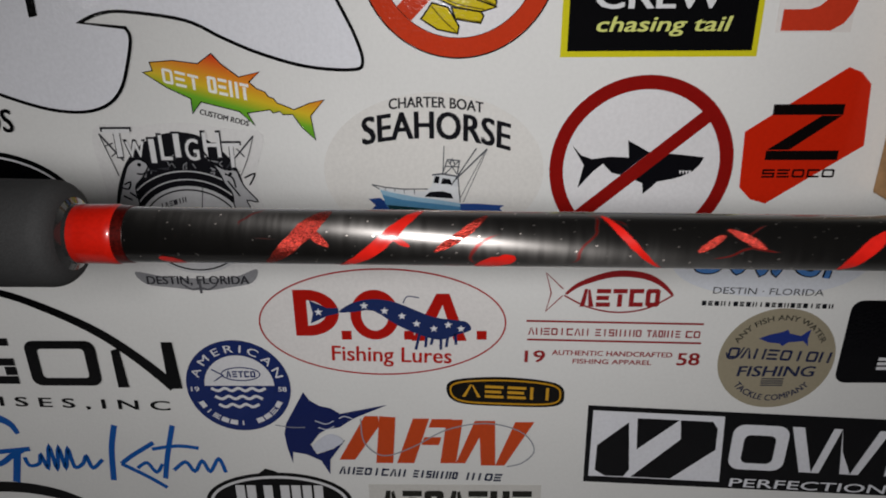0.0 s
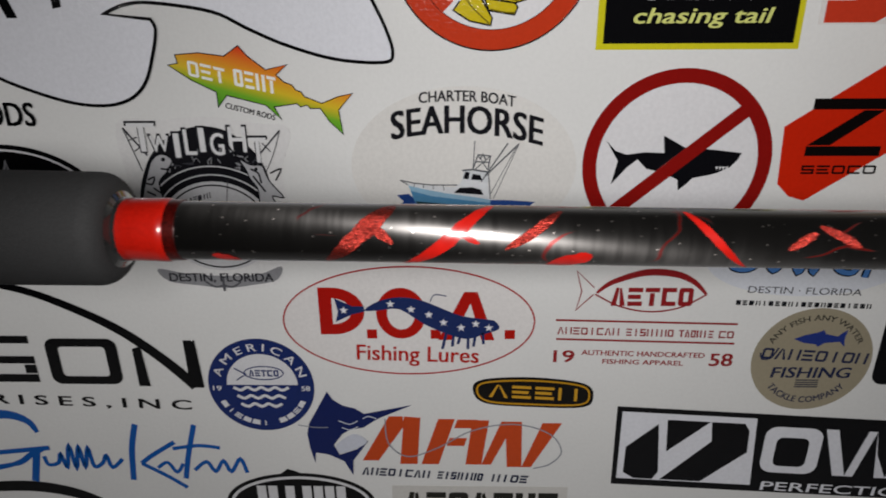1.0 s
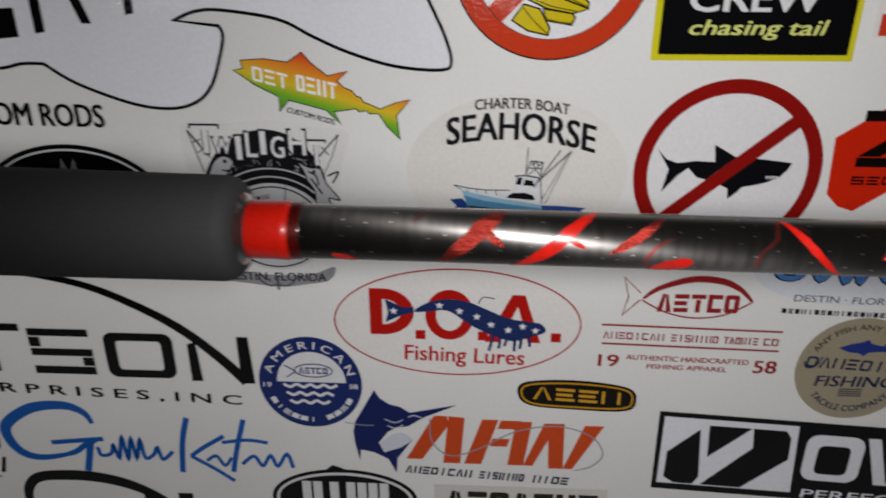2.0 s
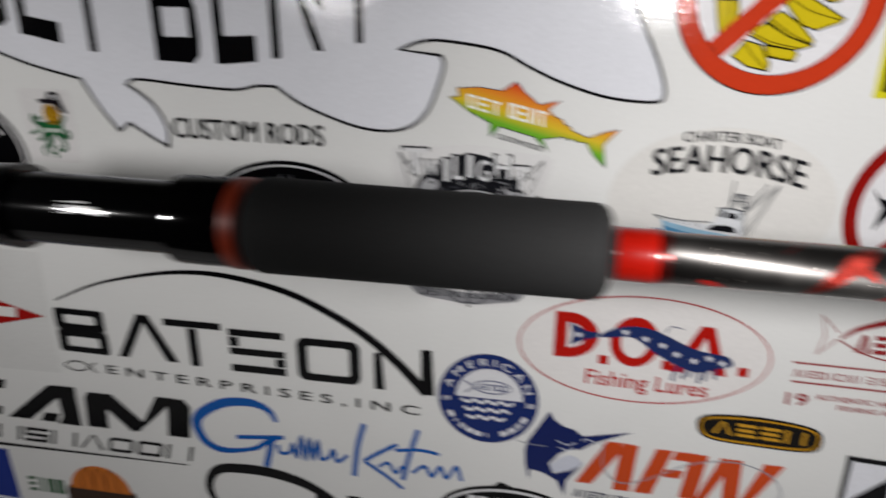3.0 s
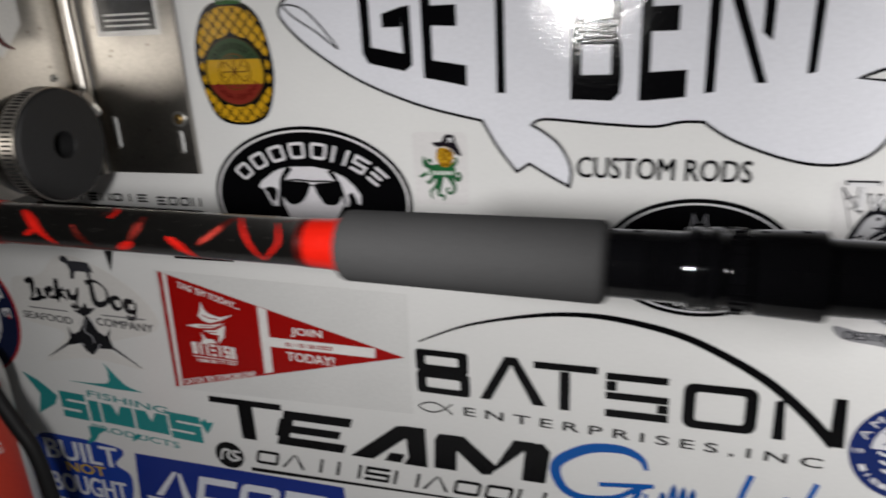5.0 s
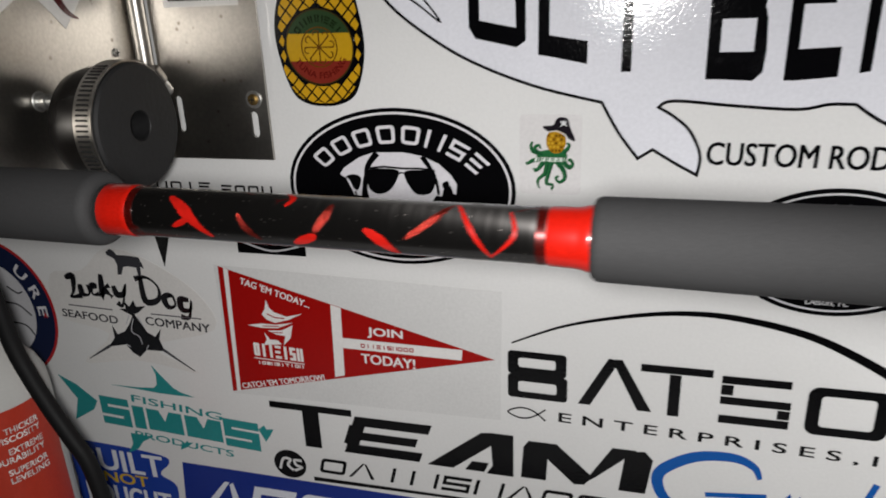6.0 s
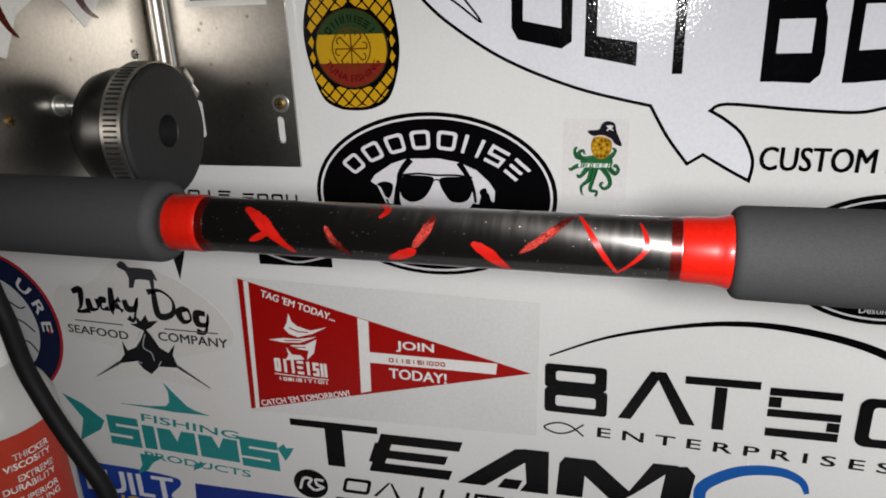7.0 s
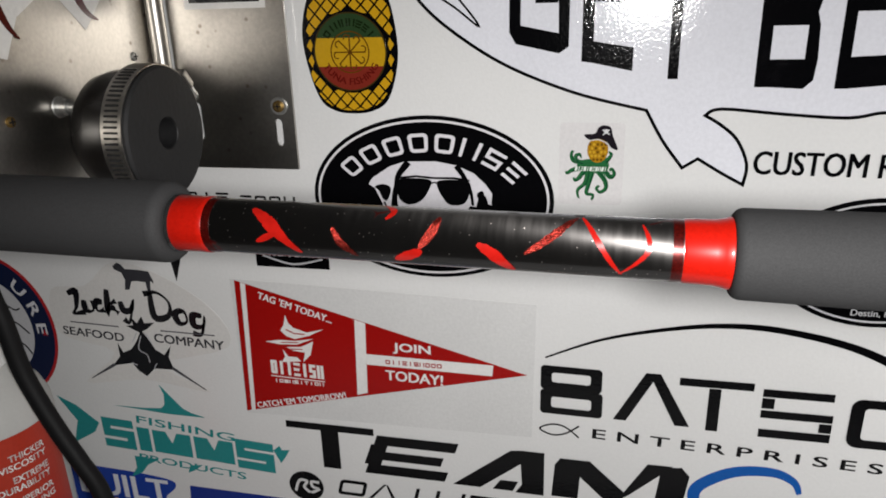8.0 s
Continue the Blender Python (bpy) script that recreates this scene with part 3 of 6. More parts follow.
chuck = tagged(new("rod_chuck"), "black rubber cap with a steel hose clamp on the motor", "rod chuck")
chuck.matrix_world = pose(-0.7303, 0.379, 1.3268)
bm = bmesh.new()
turned(bm, [(-0.020, 0.009), (-0.0005, 0.0092), (0.0, 0.0096), (0.0, 0.0365), (-0.0012, 0.0381), (-0.016, 0.0385), (-0.0165, 0.030)], "x", 64)
part("cap", bm, rubber, chuck, "thick black rubber cap with a centre hole", smooth=True)
bm = bmesh.new()
turned(bm, [(-0.0162, 0.0364), (-0.028, 0.0360), (-0.037, 0.0335), (-0.043, 0.028), (-0.047, 0.018)], "x", 64)
part("dome", bm, dome_black, chuck, "rounded worn black dome behind the cap", smooth=True)
bm = bmesh.new()
turned(bm, [(-0.019, 0.0091), (-0.0185, 0.0002)], "x", 32)
part("hole", bm, opening_shade, chuck)
bm = bmesh.new()
turned(bm, [(-0.0025, 0.0384), (-0.0025, 0.0393), (-0.0145, 0.0397), (-0.0145, 0.0386)], "x", 64, close=False)
clamp = part("hose_clamp", bm, clamp_steel, chuck, "bright steel worm-drive band", smooth=True)
# dark blocks proud of the band, coloured as the shade in its slots
for k in range(60):
    bm = bmesh.new()
    add_box(bm, -0.0125, -0.0045, -0.0006, 0.0006, 0.0388, 0.03985)
    bmesh.ops.rotate(bm, verts=bm.verts, matrix=Matrix.Rotation(radians(20 + k * 4.3), 3, "X"))
    part("slot", bm, opening_shade, clamp)
bm = bmesh.new()
add_box(bm, -0.0155, -0.0015, -0.006, 0.007, 0.039, 0.0445, 0.0015)
bmesh.ops.rotate(bm, verts=bm.verts, matrix=Matrix.Rotation(radians(-48), 3, "X"))
part("worm_housing", bm, clamp_steel, clamp)
bm = bmesh.new()
turned(bm, [(0, 0.0042), (0.011, 0.0042), (0.013, 0.0035)], "x", 12)
bmesh.ops.transform(bm, verts=bm.verts, matrix=Matrix.Rotation(radians(-48), 4, "X") @ Matrix.Translation((-0.0085, 0.006, 0.0425)) @ Matrix.Rotation(radians(90), 4, "Z"))
part("worm_screw", bm, zinc, clamp)
bm = bmesh.new()
turned(bm, [(-0.071, 0.006), (-0.046, 0.006)], "x", 24)
part("shaft", bm, zinc, chuck)

# ---- bottle, cable and wood beside the rod ----
bottle = tagged(new("epoxy_bottle"), "milky plastic bottle with a red label and white cap", "bottle")
bottle.location = (-0.915, 0.375, 0.9)
bm = bmesh.new()
turned(bm, [(0, 0.042), (0.003, 0.0455), (0.214, 0.0455), (0.226, 0.0445), (0.238, 0.040), (0.249, 0.032), (0.257, 0.025), (0.266, 0.021)], "z", 56)
part("body", bm, hdpe, bottle, smooth=True)
bm = bmesh.new()
turned(bm, [(0.2600, 0.0245), (0.2610, 0.0255), (0.293, 0.0252), (0.295, 0.0235)], "z", 56)
part("cap", bm, cap_white, bottle, smooth=True)
bm = bmesh.new()
R = 0.0458
grid = [[bm.verts.new((R * math.sin(radians(a)), -R * math.cos(radians(a)), z)) for z in (0.05, 0.219)] for a in range(-60, 113, 4)]
for p, q in zip(grid, grid[1:]):
    bm.faces.new((p[0], q[0], q[1], p[1]))
label_red = part("label", bm, material("label_red", (0.42, 0.032, 0.013), 0.4), bottle, "red printed label")
for k, line in enumerate(("THICKER", "VISCOSITY", "EXTREME", "DURABILITY", "SUPERIOR", "LEVELING")):
    bm = words(line, 20 - 2.7 * len(line), 20, 0, 3.7, 0, bold=0.07)
    zc = 0.200 - 0.0071 * k - 0.003 * (k // 2)
    for v in bm.verts:
        a = 1.35 * v.co.x / R
        v.co = Vector(((R + 0.0003) * math.sin(a + 0.98), -(R + 0.0003) * math.cos(a + 0.98), zc + 1.35 * v.co.z))
    part("lettering", bm, cap_white, label_red)
bench = tagged(new("workbench"), "plain grey workbench top against the board", "workbench")
grey_top = material("grey_laminate", (0.3, 0.3, 0.3), 0.6, bump=0.1)
boxed("top", grey_top, -1.45, 0.9, 0.02, WALL - 0.001, 0.86, 0.9, bevel=0.002, parent=bench)
for lx in (-1.4, 0.8):
    for ly in (0.05, 0.40):
        boxed("leg", grey_top, lx, lx + 0.05, ly, ly + 0.05, 0.0, 0.86, parent=bench)

cord = tagged(new("power_cord"), "thick black power cord hanging down past the bottle", "cable")
bm = bmesh.new()
tube(bm, spline([(-0.92, 0.355, 1.36), (-0.885, 0.362, 1.30), (-0.8725, 0.362, 1.255), (-0.867, 0.362, 1.2227), (-0.8625, 0.362, 1.2035), (-0.858, 0.362, 1.171), (-0.85, 0.362, 1.1465), (-0.839, 0.362, 1.121), (-0.828, 0.362, 1.0995), (-0.8155, 0.362, 1.0725), (-0.805, 0.358, 1.02), (-0.79, 0.35, 0.95), (-0.76, 0.34, 0.914), (-0.7, 0.33, 0.9062), (-0.5, 0.32, 0.9062), (-0.3, 0.31, 0.9062)], 6), 0.0061, 14)
part("sheath", bm, cable_black, cord, smooth=True)

post = tagged(new("wood_post"), "raw wooden trim piece on the white board", "trim")
boxed("body", wood, 0.2625, 0.31, 0.4395, WALL - 0.0005, 1.2455, 1.9, bevel=0.0015, parent=post)
boxed("face", material("cream_paint", (0.62, 0.58, 0.5), 0.5), 0.264, 0.31, 0.437, 0.4392, 1.247, 1.9, parent=post)


# ---- stickers on the board ----
def big_fish():
    s = sticker_at("fish_decal", "large white fish decal with black outline and block shapes", -0.35, 1.33)
    jaw = spline([(-225, 92), (-249, 85), (-257, 77), (-253, 67), (-234, 49), (-198, 26), (-153, 8), (-108, -3)])
    fin = spline([(-108, -3), (-97, -22), (-84, -39)], 4)[1:] + [(-75, -33)] + spline([(-75, -33), (-60, -42), (-47, -49)], 3)[1:]
    fin += spline([(-47, -49), (-46, -36), (-53, -21), (-63, -12), (-73, -6)], 4)[1:]
    belly = spline([(-73, -6), (-64, -2), (-28, -5), (7, -7), (24, -4), (38, -4)], 4)[1:]
    back = spline([(38, -4), (57, -16), (90, -28), (114, -31), (131, -27), (142, -17), (149, -1), (153, 13), (151, 19)], 5)[1:]
    tail = [(124, 22)] + spline([(124, 22), (137, 27), (153, 28), (187, 23), (208, 13), (229, 4), (257, -4), (285, -6), (291, -1), (287, 14), (277, 35), (270, 50), (274, 61), (281, 73), (292, 95)], 5)[1:]
    line = jaw + fin + belly + back + tail
    art(s, "backing", WHITE, shape((line + [(300, 150), (-180, 150)], 1)))
    art(s, "outline", BLACK, lambda bm: stroke(bm, line, 2.0, 3))
    art(s, "gill", BLACK, lambda bm: stroke(bm, spline([(-253, 80), (-240, 78), (-228, 68), (-213, 49), (-229, 61), (-246, 72)], 5, True), 1.3, 3, True))
    hi = 135
    blocks = [
        [[(-194, 45), (-187, 40), (-187, hi), (-194, hi)], [(-194, 45), (-190, 38), (-163, 32), (-163, 44), (-187, 49)], [(-163, 32), (-157, 36), (-157, 76), (-164, 75)], [(-178, 62), (-164, 62), (-164, 75), (-178, 71)]],
        [[(-149, 27), (-142, 26), (-142, hi), (-149, hi)], [(-142, 26), (-118, 21), (-118, 35), (-142, 39)], [(-142, 62), (-124, 61), (-124, 75), (-142, 75)]],
        [[(-97, 16), (-91, 16), (-91, hi), (-97, hi)]],
        [[(-47, 11), (-40, 11), (-40, hi), (-47, hi)], [(-40, 11), (-20, 10), (-15, 15), (-14, 27), (-40, 27)], [(-21, 27), (-14, 27), (-15, 46), (-21, 46)], [(-40, 46), (-15, 46), (-17, 53), (-15, 62), (-40, 62)], [(-22, 62), (-15, 62), (-14, hi), (-22, hi)]],
        [[(-3, 10), (3.5, 10), (3.5, hi), (-3, hi)], [(3.5, 10), (26, 12), (26, 29), (3.5, 28)], [(3.5, 53), (20, 53), (20, 68), (3.5, 68)]],
        [[(37, 14), (43, 15), (44, hi), (37, hi)], [(45, 82), (52, 82), (73, 20), (67, 20)], [(68, 50), (74, 45), (75, hi), (68, hi)]],
        [[(95, 25), (100, 26), (103, hi), (96, hi)]],
    ]
    for b in blocks:
        art(s, "block", BLACK, lambda bm, b=b: [flat(bm, p, 3) for p in b])
    lettering(s, BLACK, "CUSTOM RODS", -42, 69.5, -42, -27.5, 3, bold=0.016, turn=-0.8)


def small_fish():
    s = sticker_at("tuna_sticker", "small tuna sticker fading from orange to green", -0.15, 1.315)
    pts = [(-38, 14), (-24, 15), (-9, 13), (0, 19), (5, 13), (15, 5), (28, 8), (21, 2), (25, -2), (30, -4), (32, -7), (35, -8), (37, -11), (40, -12), (47, -15), (57, -11), (66, -9), (57, -19), (59, -34), (51, -26), (46, -18), (40, -18), (38, -16), (34, -17), (32, -15), (18, -17), (22, -25), (13, -16), (-10, -10), (-16, -17), (-16, -8), (-30, -1), (-43, 8), (-37, 9)]
    m = material("tuna_print", (0.6, 0.4, 0.05), 0.22, bump=0.12, bump_size=700)
    n, l = m.node_tree.nodes, m.node_tree.links
    tc, sep, ramp, ma = n.new("ShaderNodeTexCoord"), n.new("ShaderNodeSeparateXYZ"), n.new("ShaderNodeValToRGB"), n.new("ShaderNodeMath")
    l.new(tc.outputs["Object"], sep.inputs[0])
    ma.operation = "MULTIPLY_ADD"
    ma.inputs[1].default_value = 0.28
    l.new(sep.outputs["X"], ma.inputs[0]), l.new(sep.outputs["Z"], ma.inputs[2])
    rr = n.new("ShaderNodeMapRange")
    rr.inputs["From Min"].default_value, rr.inputs["From Max"].default_value = -0.022, 0.017
    l.new(ma.outputs[0], rr.inputs["Value"]), l.new(rr.outputs[0], ramp.inputs[0])
    ramp.color_ramp.elements[0].color, ramp.color_ramp.elements[1].color = (*lin("3d8a2a"), 1), (*lin("d8421c"), 1)
    for at, h in ((0.3, "6fae2c"), (0.5, "d8b92c"), (0.75, "e08a28")):
        ramp.color_ramp.elements.new(at).color = (*lin(h), 1)
    l.new(ramp.outputs[0], n["Principled BSDF"].inputs["Base Color"])
    bm = bmesh.new()
    flat(bm, pts, 2)
    part("body", bm, m, s, "orange, yellow and green fish")
    art(s, "outline", BLACK, lambda b: stroke(b, pts, 0.6, 3, True))
    art(s, "mark", "f2f2ee", lambda b: (plain_mark(b, "oet", -32, -9, 2, 11, 1.6, 3, bend=lambda u, v: (u, v - 0.24 * (u + 32))), plain_mark(b, "oeut", -5, 21, 2, 12, 1.8, 3, bend=lambda u, v: (u, v - 0.22 * (u + 32)))))
    lettering(s, BLACK, "CUSTOM RODS", -12, 18.5, -17.6, -14.2, 2, bold=0.02, turn=-14.5)


def twilight():
    s = sticker_at("charter_sticker", "grey line-art sticker of leaping fish and rods", -0.18, 1.24)
    ink, pale = "1a1a1e", "cfcfd2"
    art(s, "backing", "dedddd", shape((spline([(-51, 48), (-25, 50), (5, 52), (35, 48), (56, 44), (48, 15), (53, -10), (48, -40), (42, -52), (36, -62), (3, -66), (-32, -62), (-42, -50), (-50, -20), (-50, 10)], 4, True), 1)))
    art(s, "dome", ink, shape((spline([(-45.1, -3.4), (-40.8, 12.2), (-32, 28.8), (-17.3, 41.3), (1, 46.2), (18, 42.6), (32.3, 30.3), (39.5, 15.6), (40.9, -3.7)], 5) + [(38, -38), (-34, -38)], 2)))
    art(s, "drum", pale, lambda bm: flat(bm, oval(3.5, -20, 36, 31, 40), 3), "pale round drum")
    art(s, "circle", pale, lambda bm: [band(bm, oval(3.5, -22, r, r * 0.92, 40, 12, 168), oval(3.5, -22, r - 0.8, r * 0.92 - 0.8, 40, 12, 168), 3, False) for r in (41, 47)])
    art(s, "rim_line", ink, lambda bm: band(bm, oval(3.5, -20, 33.5, 29, 40), oval(3.5, -20, 32.5, 28, 40), 4))
    art(s, "drum_mark", "3a3a40", lambda bm: plain_mark(bm, "iaebiu", -16, 2, -4, -0.5, 0.7, 5, bend=lambda u, v: (u, v + 0.28 * (u + 14))))
    for ch, box in (("T", [(-46.8, 29.8), (-25.4, 49.5)]), ("W", [(-34, 29.5), (-17.6, 41.7)]), ("I", [(-18.9, 25.8), (-11.1, 43.1)]), ("L", [(-12.4, 27.6), (-0.8, 45.5)]), ("I", [(-3, 29.4), (4.9, 46.5)]), ("G", [(3.6, 27.2), (16.7, 43.3)]), ("H", [(15.5, 29.3), (30.5, 47.1)]), ("T", [(27.4, 22.7), (42.7, 40.3)])):
        (u0, v0), (u1, v1) = box
        lettering(s, "dcdcde", ch, u0 + 2.6, u1 - 2.2, v0 + 0.9, v1 - 1.2, 5, bold=0.012)
        lettering(s, "26262b", ch, u0 + 1.6, u1 - 1.6, v0, v1, 4, bold=0.04)
    left = [(-26.6, 28.8), (-21.8, 27.8), (-19.4, 24.7), (-21.1, 21.4), (-24.8, 16.2), (-29.9, 10.2), (-29.7, -3.5), (-42.2, -3.4), (-39.3, 8.4), (-35.8, 17.4), (-32.3, 24.8)]
    right = [(16.4, 35.8), (21.3, 27.6), (29.5, 22.1), (36.6, 21.5), (38.8, 15.6), (41.4, 10), (48.7, 0.5), (41.5, 1.5), (43, -4.5), (33.5, -4.4), (32.6, 6.2), (28.4, 12.8), (25.7, 20.3)]
    for body in (left, right):
        art(s, "fish", "b4b4b8", shape((spline(body, 3, True), 5)))
        art(s, "fish_line", ink, lambda bm, body=body: stroke(bm, spline(body, 3, True), 0.8, 6, True))
    for p in ([(-27.3, 19.6), (-23.3, 19.2), (-20.7, 21.4)], [(-36.8, 12.2), (-32.5, 14), (-34.4, 9.3), (-38.9, 10.3)], [(-38.5, 4.6), (-33.2, 1.7)], [(29.2, 19.3), (33.9, 16.5), (35.2, 10)], [(30.4, 14.7), (37.3, 4.3)], [(41.4, 16.5), (48.5, 19.3), (44.5, 11.8)], [(-18.7, 22.9), (-8.2, 21.3)], [(-28.6, 2.7), (-34.1, 6.9)]):
        art(s, "fish_line", ink, lambda bm, p=p: stroke(bm, spline(p, 4), 1.1, 6))
    art(s, "eye", ink, shape((oval(*[(-24.9, 25.5)][0], 1.3, 1.3, 12), 6)))
    art(s, "eye", ink, shape((oval(*[(32.8, 19.3)][0], 1.1, 1.1, 12), 6)))
    for p, w in (([(-47.3, 45.4), (-34.6, 27.9)], 1.0), ([(-47.3, 45.4), (-39.4, 17.8)], 0.5), ([(-44.9, 37.5), (-39.2, 39.6)], 0.7), ([(-42, 30.6), (-37.4, 33.9)], 0.7), ([(49.9, 43.7), (30.7, 23)], 1.0), ([(49.9, 43.7), (44.5, 28.4), (35.2, 10)], 0.5), ([(38.3, 35.7), (43, 30.3)], 0.7), ([(-18.9, 21.4), (-6.2, 22.8)], 1.6), ([(13.8, 12), (11.3, -3.6)], 0.5)):
        art(s, "rod_line", "3a3a40", lambda bm, p=p, w=w: stroke(bm, spline(p, 4), w, 4))
    rnd = random.Random(4)
    for _ in range(26):
        a, r = radians(rnd.uniform(48, 132)), rnd.uniform(49, 57)
        u, v = 3.5 + r * math.cos(a), -26 + r * math.sin(a)
        art(s, "wave", "8f8f94", lambda bm: stroke(bm, spline([(u + rnd.uniform(-3, 3), v + rnd.uniform(-3, 3)), (u, v), (u + rnd.uniform(-3, 3), v + rnd.uniform(-3, 3))], 3), rnd.uniform(0.4, 0.9), 3))
    art(s, "banner", "8a8a8e", shape((spline([(-41, -50), (-20, -54), (3, -55), (26, -54), (42, -48), (38, -58), (20, -62), (3, -64), (-16, -62), (-35, -59)], 4, True), 3)))
    lettering(s, "35353a", "DESTIN, FLORIDA", -34, 36, -60, -53, 4, bold=0.02)
    art(s, "anchor", "55555a", lambda bm: (stroke(bm, [(2, -56), (2, -66)], 1.6, 5), stroke(bm, spline([(-10, -59), (-4, -63), (2, -62), (8, -63), (14, -59)], 4), 1.2, 5)))


def seahorse():
    s = sticker_at("boat_sticker", "clear oval charter boat sticker with blue boat", -0.0173, 1.26)
    art(s, "backing", CLEAR, shape((oval(0, 0, 70, 50), 1)))
    sag = lambda u, v: (u, v - 0.0028 * u * u - 0.03 * u)
    lettering(s, "26262a", "CHARTER BOAT", -27, 31, 41, 47.5, 2, bold=0.02, bend=sag)
    lettering(s, "1c1c20", "SEAHORSE", -44, 48, 21.5, 38.5, 2, bold=0.05, bend=sag)
    art(s, "sea", "23407f", shape(([(-42.2, -18.2), (-34.5, -17.5), (-31.2, -20.6), (-28.1, -26.5), (-41.1, -26), (-38, -22.5)], 2)))
    art(s, "sea", "2b4a8c", shape(([(16.7, -21.5), (27.7, -21.6), (45.4, -22.8), (42.5, -24.7), (44.4, -26.7), (16.7, -27)], 2)))
    hull = [(-34.8, -11.3), (-25.5, -13.6), (-11.6, -16.4), (5.6, -18.8), (17.1, -21.1), (17.1, -27), (-28.1, -26.9), (-31.6, -20.2)]
    art(s, "hull", "8fb4cc", shape((hull, 3)), "pale blue hull")
    art(s, "hull_shade", "4f86ad", shape(([(-33.3, -15.2), (-20.1, -18.7), (-1.7, -21.1), (17.1, -23.5), (17.1, -27), (-28.1, -26.9), (-31.3, -21.4)], 4)), "deeper blue lower hull")
    art(s, "keel", "17343a", shape(([(-30.2, -22.1), (-16.5, -23.4), (3.8, -25.4), (3.8, -28.5), (-27.4, -28.4)], 5)))
    art(s, "deck", "d4d6da", shape(([(-35.6, -10.2), (-25.4, -11.3), (-10.8, -12.5), (-1.7, -13.3), (14.8, -17.6), (17.1, -21.1), (5.6, -19), (-11.6, -16.6), (-25.5, -13.8), (-34.8, -11.5)], 5)))
    art(s, "cabin", "d8dade", shape(([(-6.8, -13.7), (-2, -10.1), (-0.2, -6.9), (15.1, -8.4), (16.7, -19.2), (11.2, -18.4)], 5)))
    art(s, "flybridge", "cfd2d6", shape(([(-0.9, -8), (0.2, -1.6), (15.5, -2.8), (15.5, -9.6)], 6)))
    art(s, "window", "15151a", shape(([(-6.1, -16.2), (-2.4, -13), (5.6, -12.6), (11.1, -14.2), (12.6, -17.6)], 7)))
    for p in ([(-0.2, -6.9), (1, -2.5), (3.9, -2.7), (3.1, -7.3)], [(4.6, -7.6), (5.7, -3.9), (10.4, -4.6), (11.8, -8.1)]):
        art(s, "window", "15151a", shape((p, 7)))
    for p, w in (([(-0.9, -1.6), (5.7, -1), (16.2, -2.8)], 1.0), ([(5.7, -0.9), (8.9, 8.4), (16.5, 7.7), (15.1, -1.3)], 0.8), ([(7.8, 4), (16.5, 3.6)], 0.7), ([(9.3, 7.7), (14.7, -0.9)], 0.6), ([(16.5, 7.7), (7.1, -0.9)], 0.6), ([(10.2, 5.5), (11.8, 8.8), (13.6, 5.5)], 0.9), ([(11.1, -8.8), (27.1, 15.7)], 0.8), ([(13.7, -5), (33.9, 15.3)], 0.9), ([(16.7, -17.6), (32.8, 14.2)], 0.4), ([(18.9, -20), (33.5, 14.2)], 0.4), ([(6, 0.3), (6.8, 17.2)], 0.6), ([(-39.6, -7.9), (-30.9, -9.8), (-19.9, -11), (-3.8, -11)], 0.7), ([(-39.6, -7.9), (-34.9, -10.9)], 0.6), ([(-30.9, -9.8), (-31, -12.1)], 0.5), ([(-25, -10.6), (-25.1, -12.9)], 0.5), ([(-19.2, -11), (-18.9, -13.7)], 0.5), ([(-12.6, -11), (-12.3, -14.5)], 0.5), ([(15.5, -2.8), (17, -20)], 0.7)):
        art(s, "rigging", "55585e", lambda bm, p=p, w=w: stroke(bm, p, w, 8))


def ring_sign(name, label, x, z, r, t, colour, bar_deg):
    s = sticker_at(name, label, x, z)
    art(s, "backing", "e0dfe2", shape((oval(0, 0, r, r), 1)))
    art(s, "ring", colour, rings(0, 0, r, r, t, 4))
    a, k = radians(bar_deg), r - t * 0.6
    art(s, "bar", colour, lambda bm: stroke(bm, [(-k * math.cos(a), -k * math.sin(a)), (k * math.cos(a), k * math.sin(a))], t, 4))
    return s


def no_shark():
    s = ring_sign("no_shark_sticker", "round red prohibition sticker with black shark", 0.1138, 1.2625, 57.7, 8.6, "8a1512", 41)
    pts = [(-44, 14.5), (-38, 8), (-31, 5.5), (-20, 7), (-8, 6.5), (-9.5, 17.5), (-3, 14), (4, 10), (22, 8.5), (39, 6.5), (37, 2), (33, -2.5), (26, -6), (21, -7.5), (11, -9.5), (8, -13), (3, -17.5), (2, -10.5), (-8, -6), (-18, -3.5), (-24, 2.5), (-30, -2.5), (-39, -13.5), (-36, 1.5)]
    art(s, "shark", "101014", shape((pts, 3)))
    art(s, "teeth", "e0dfe2", lambda bm: [flat(bm, [(24 + 2 * i, -2), (25.8 + 2 * i, -2), (25 + 2 * i, -4.2)], 5) for i in range(4)])


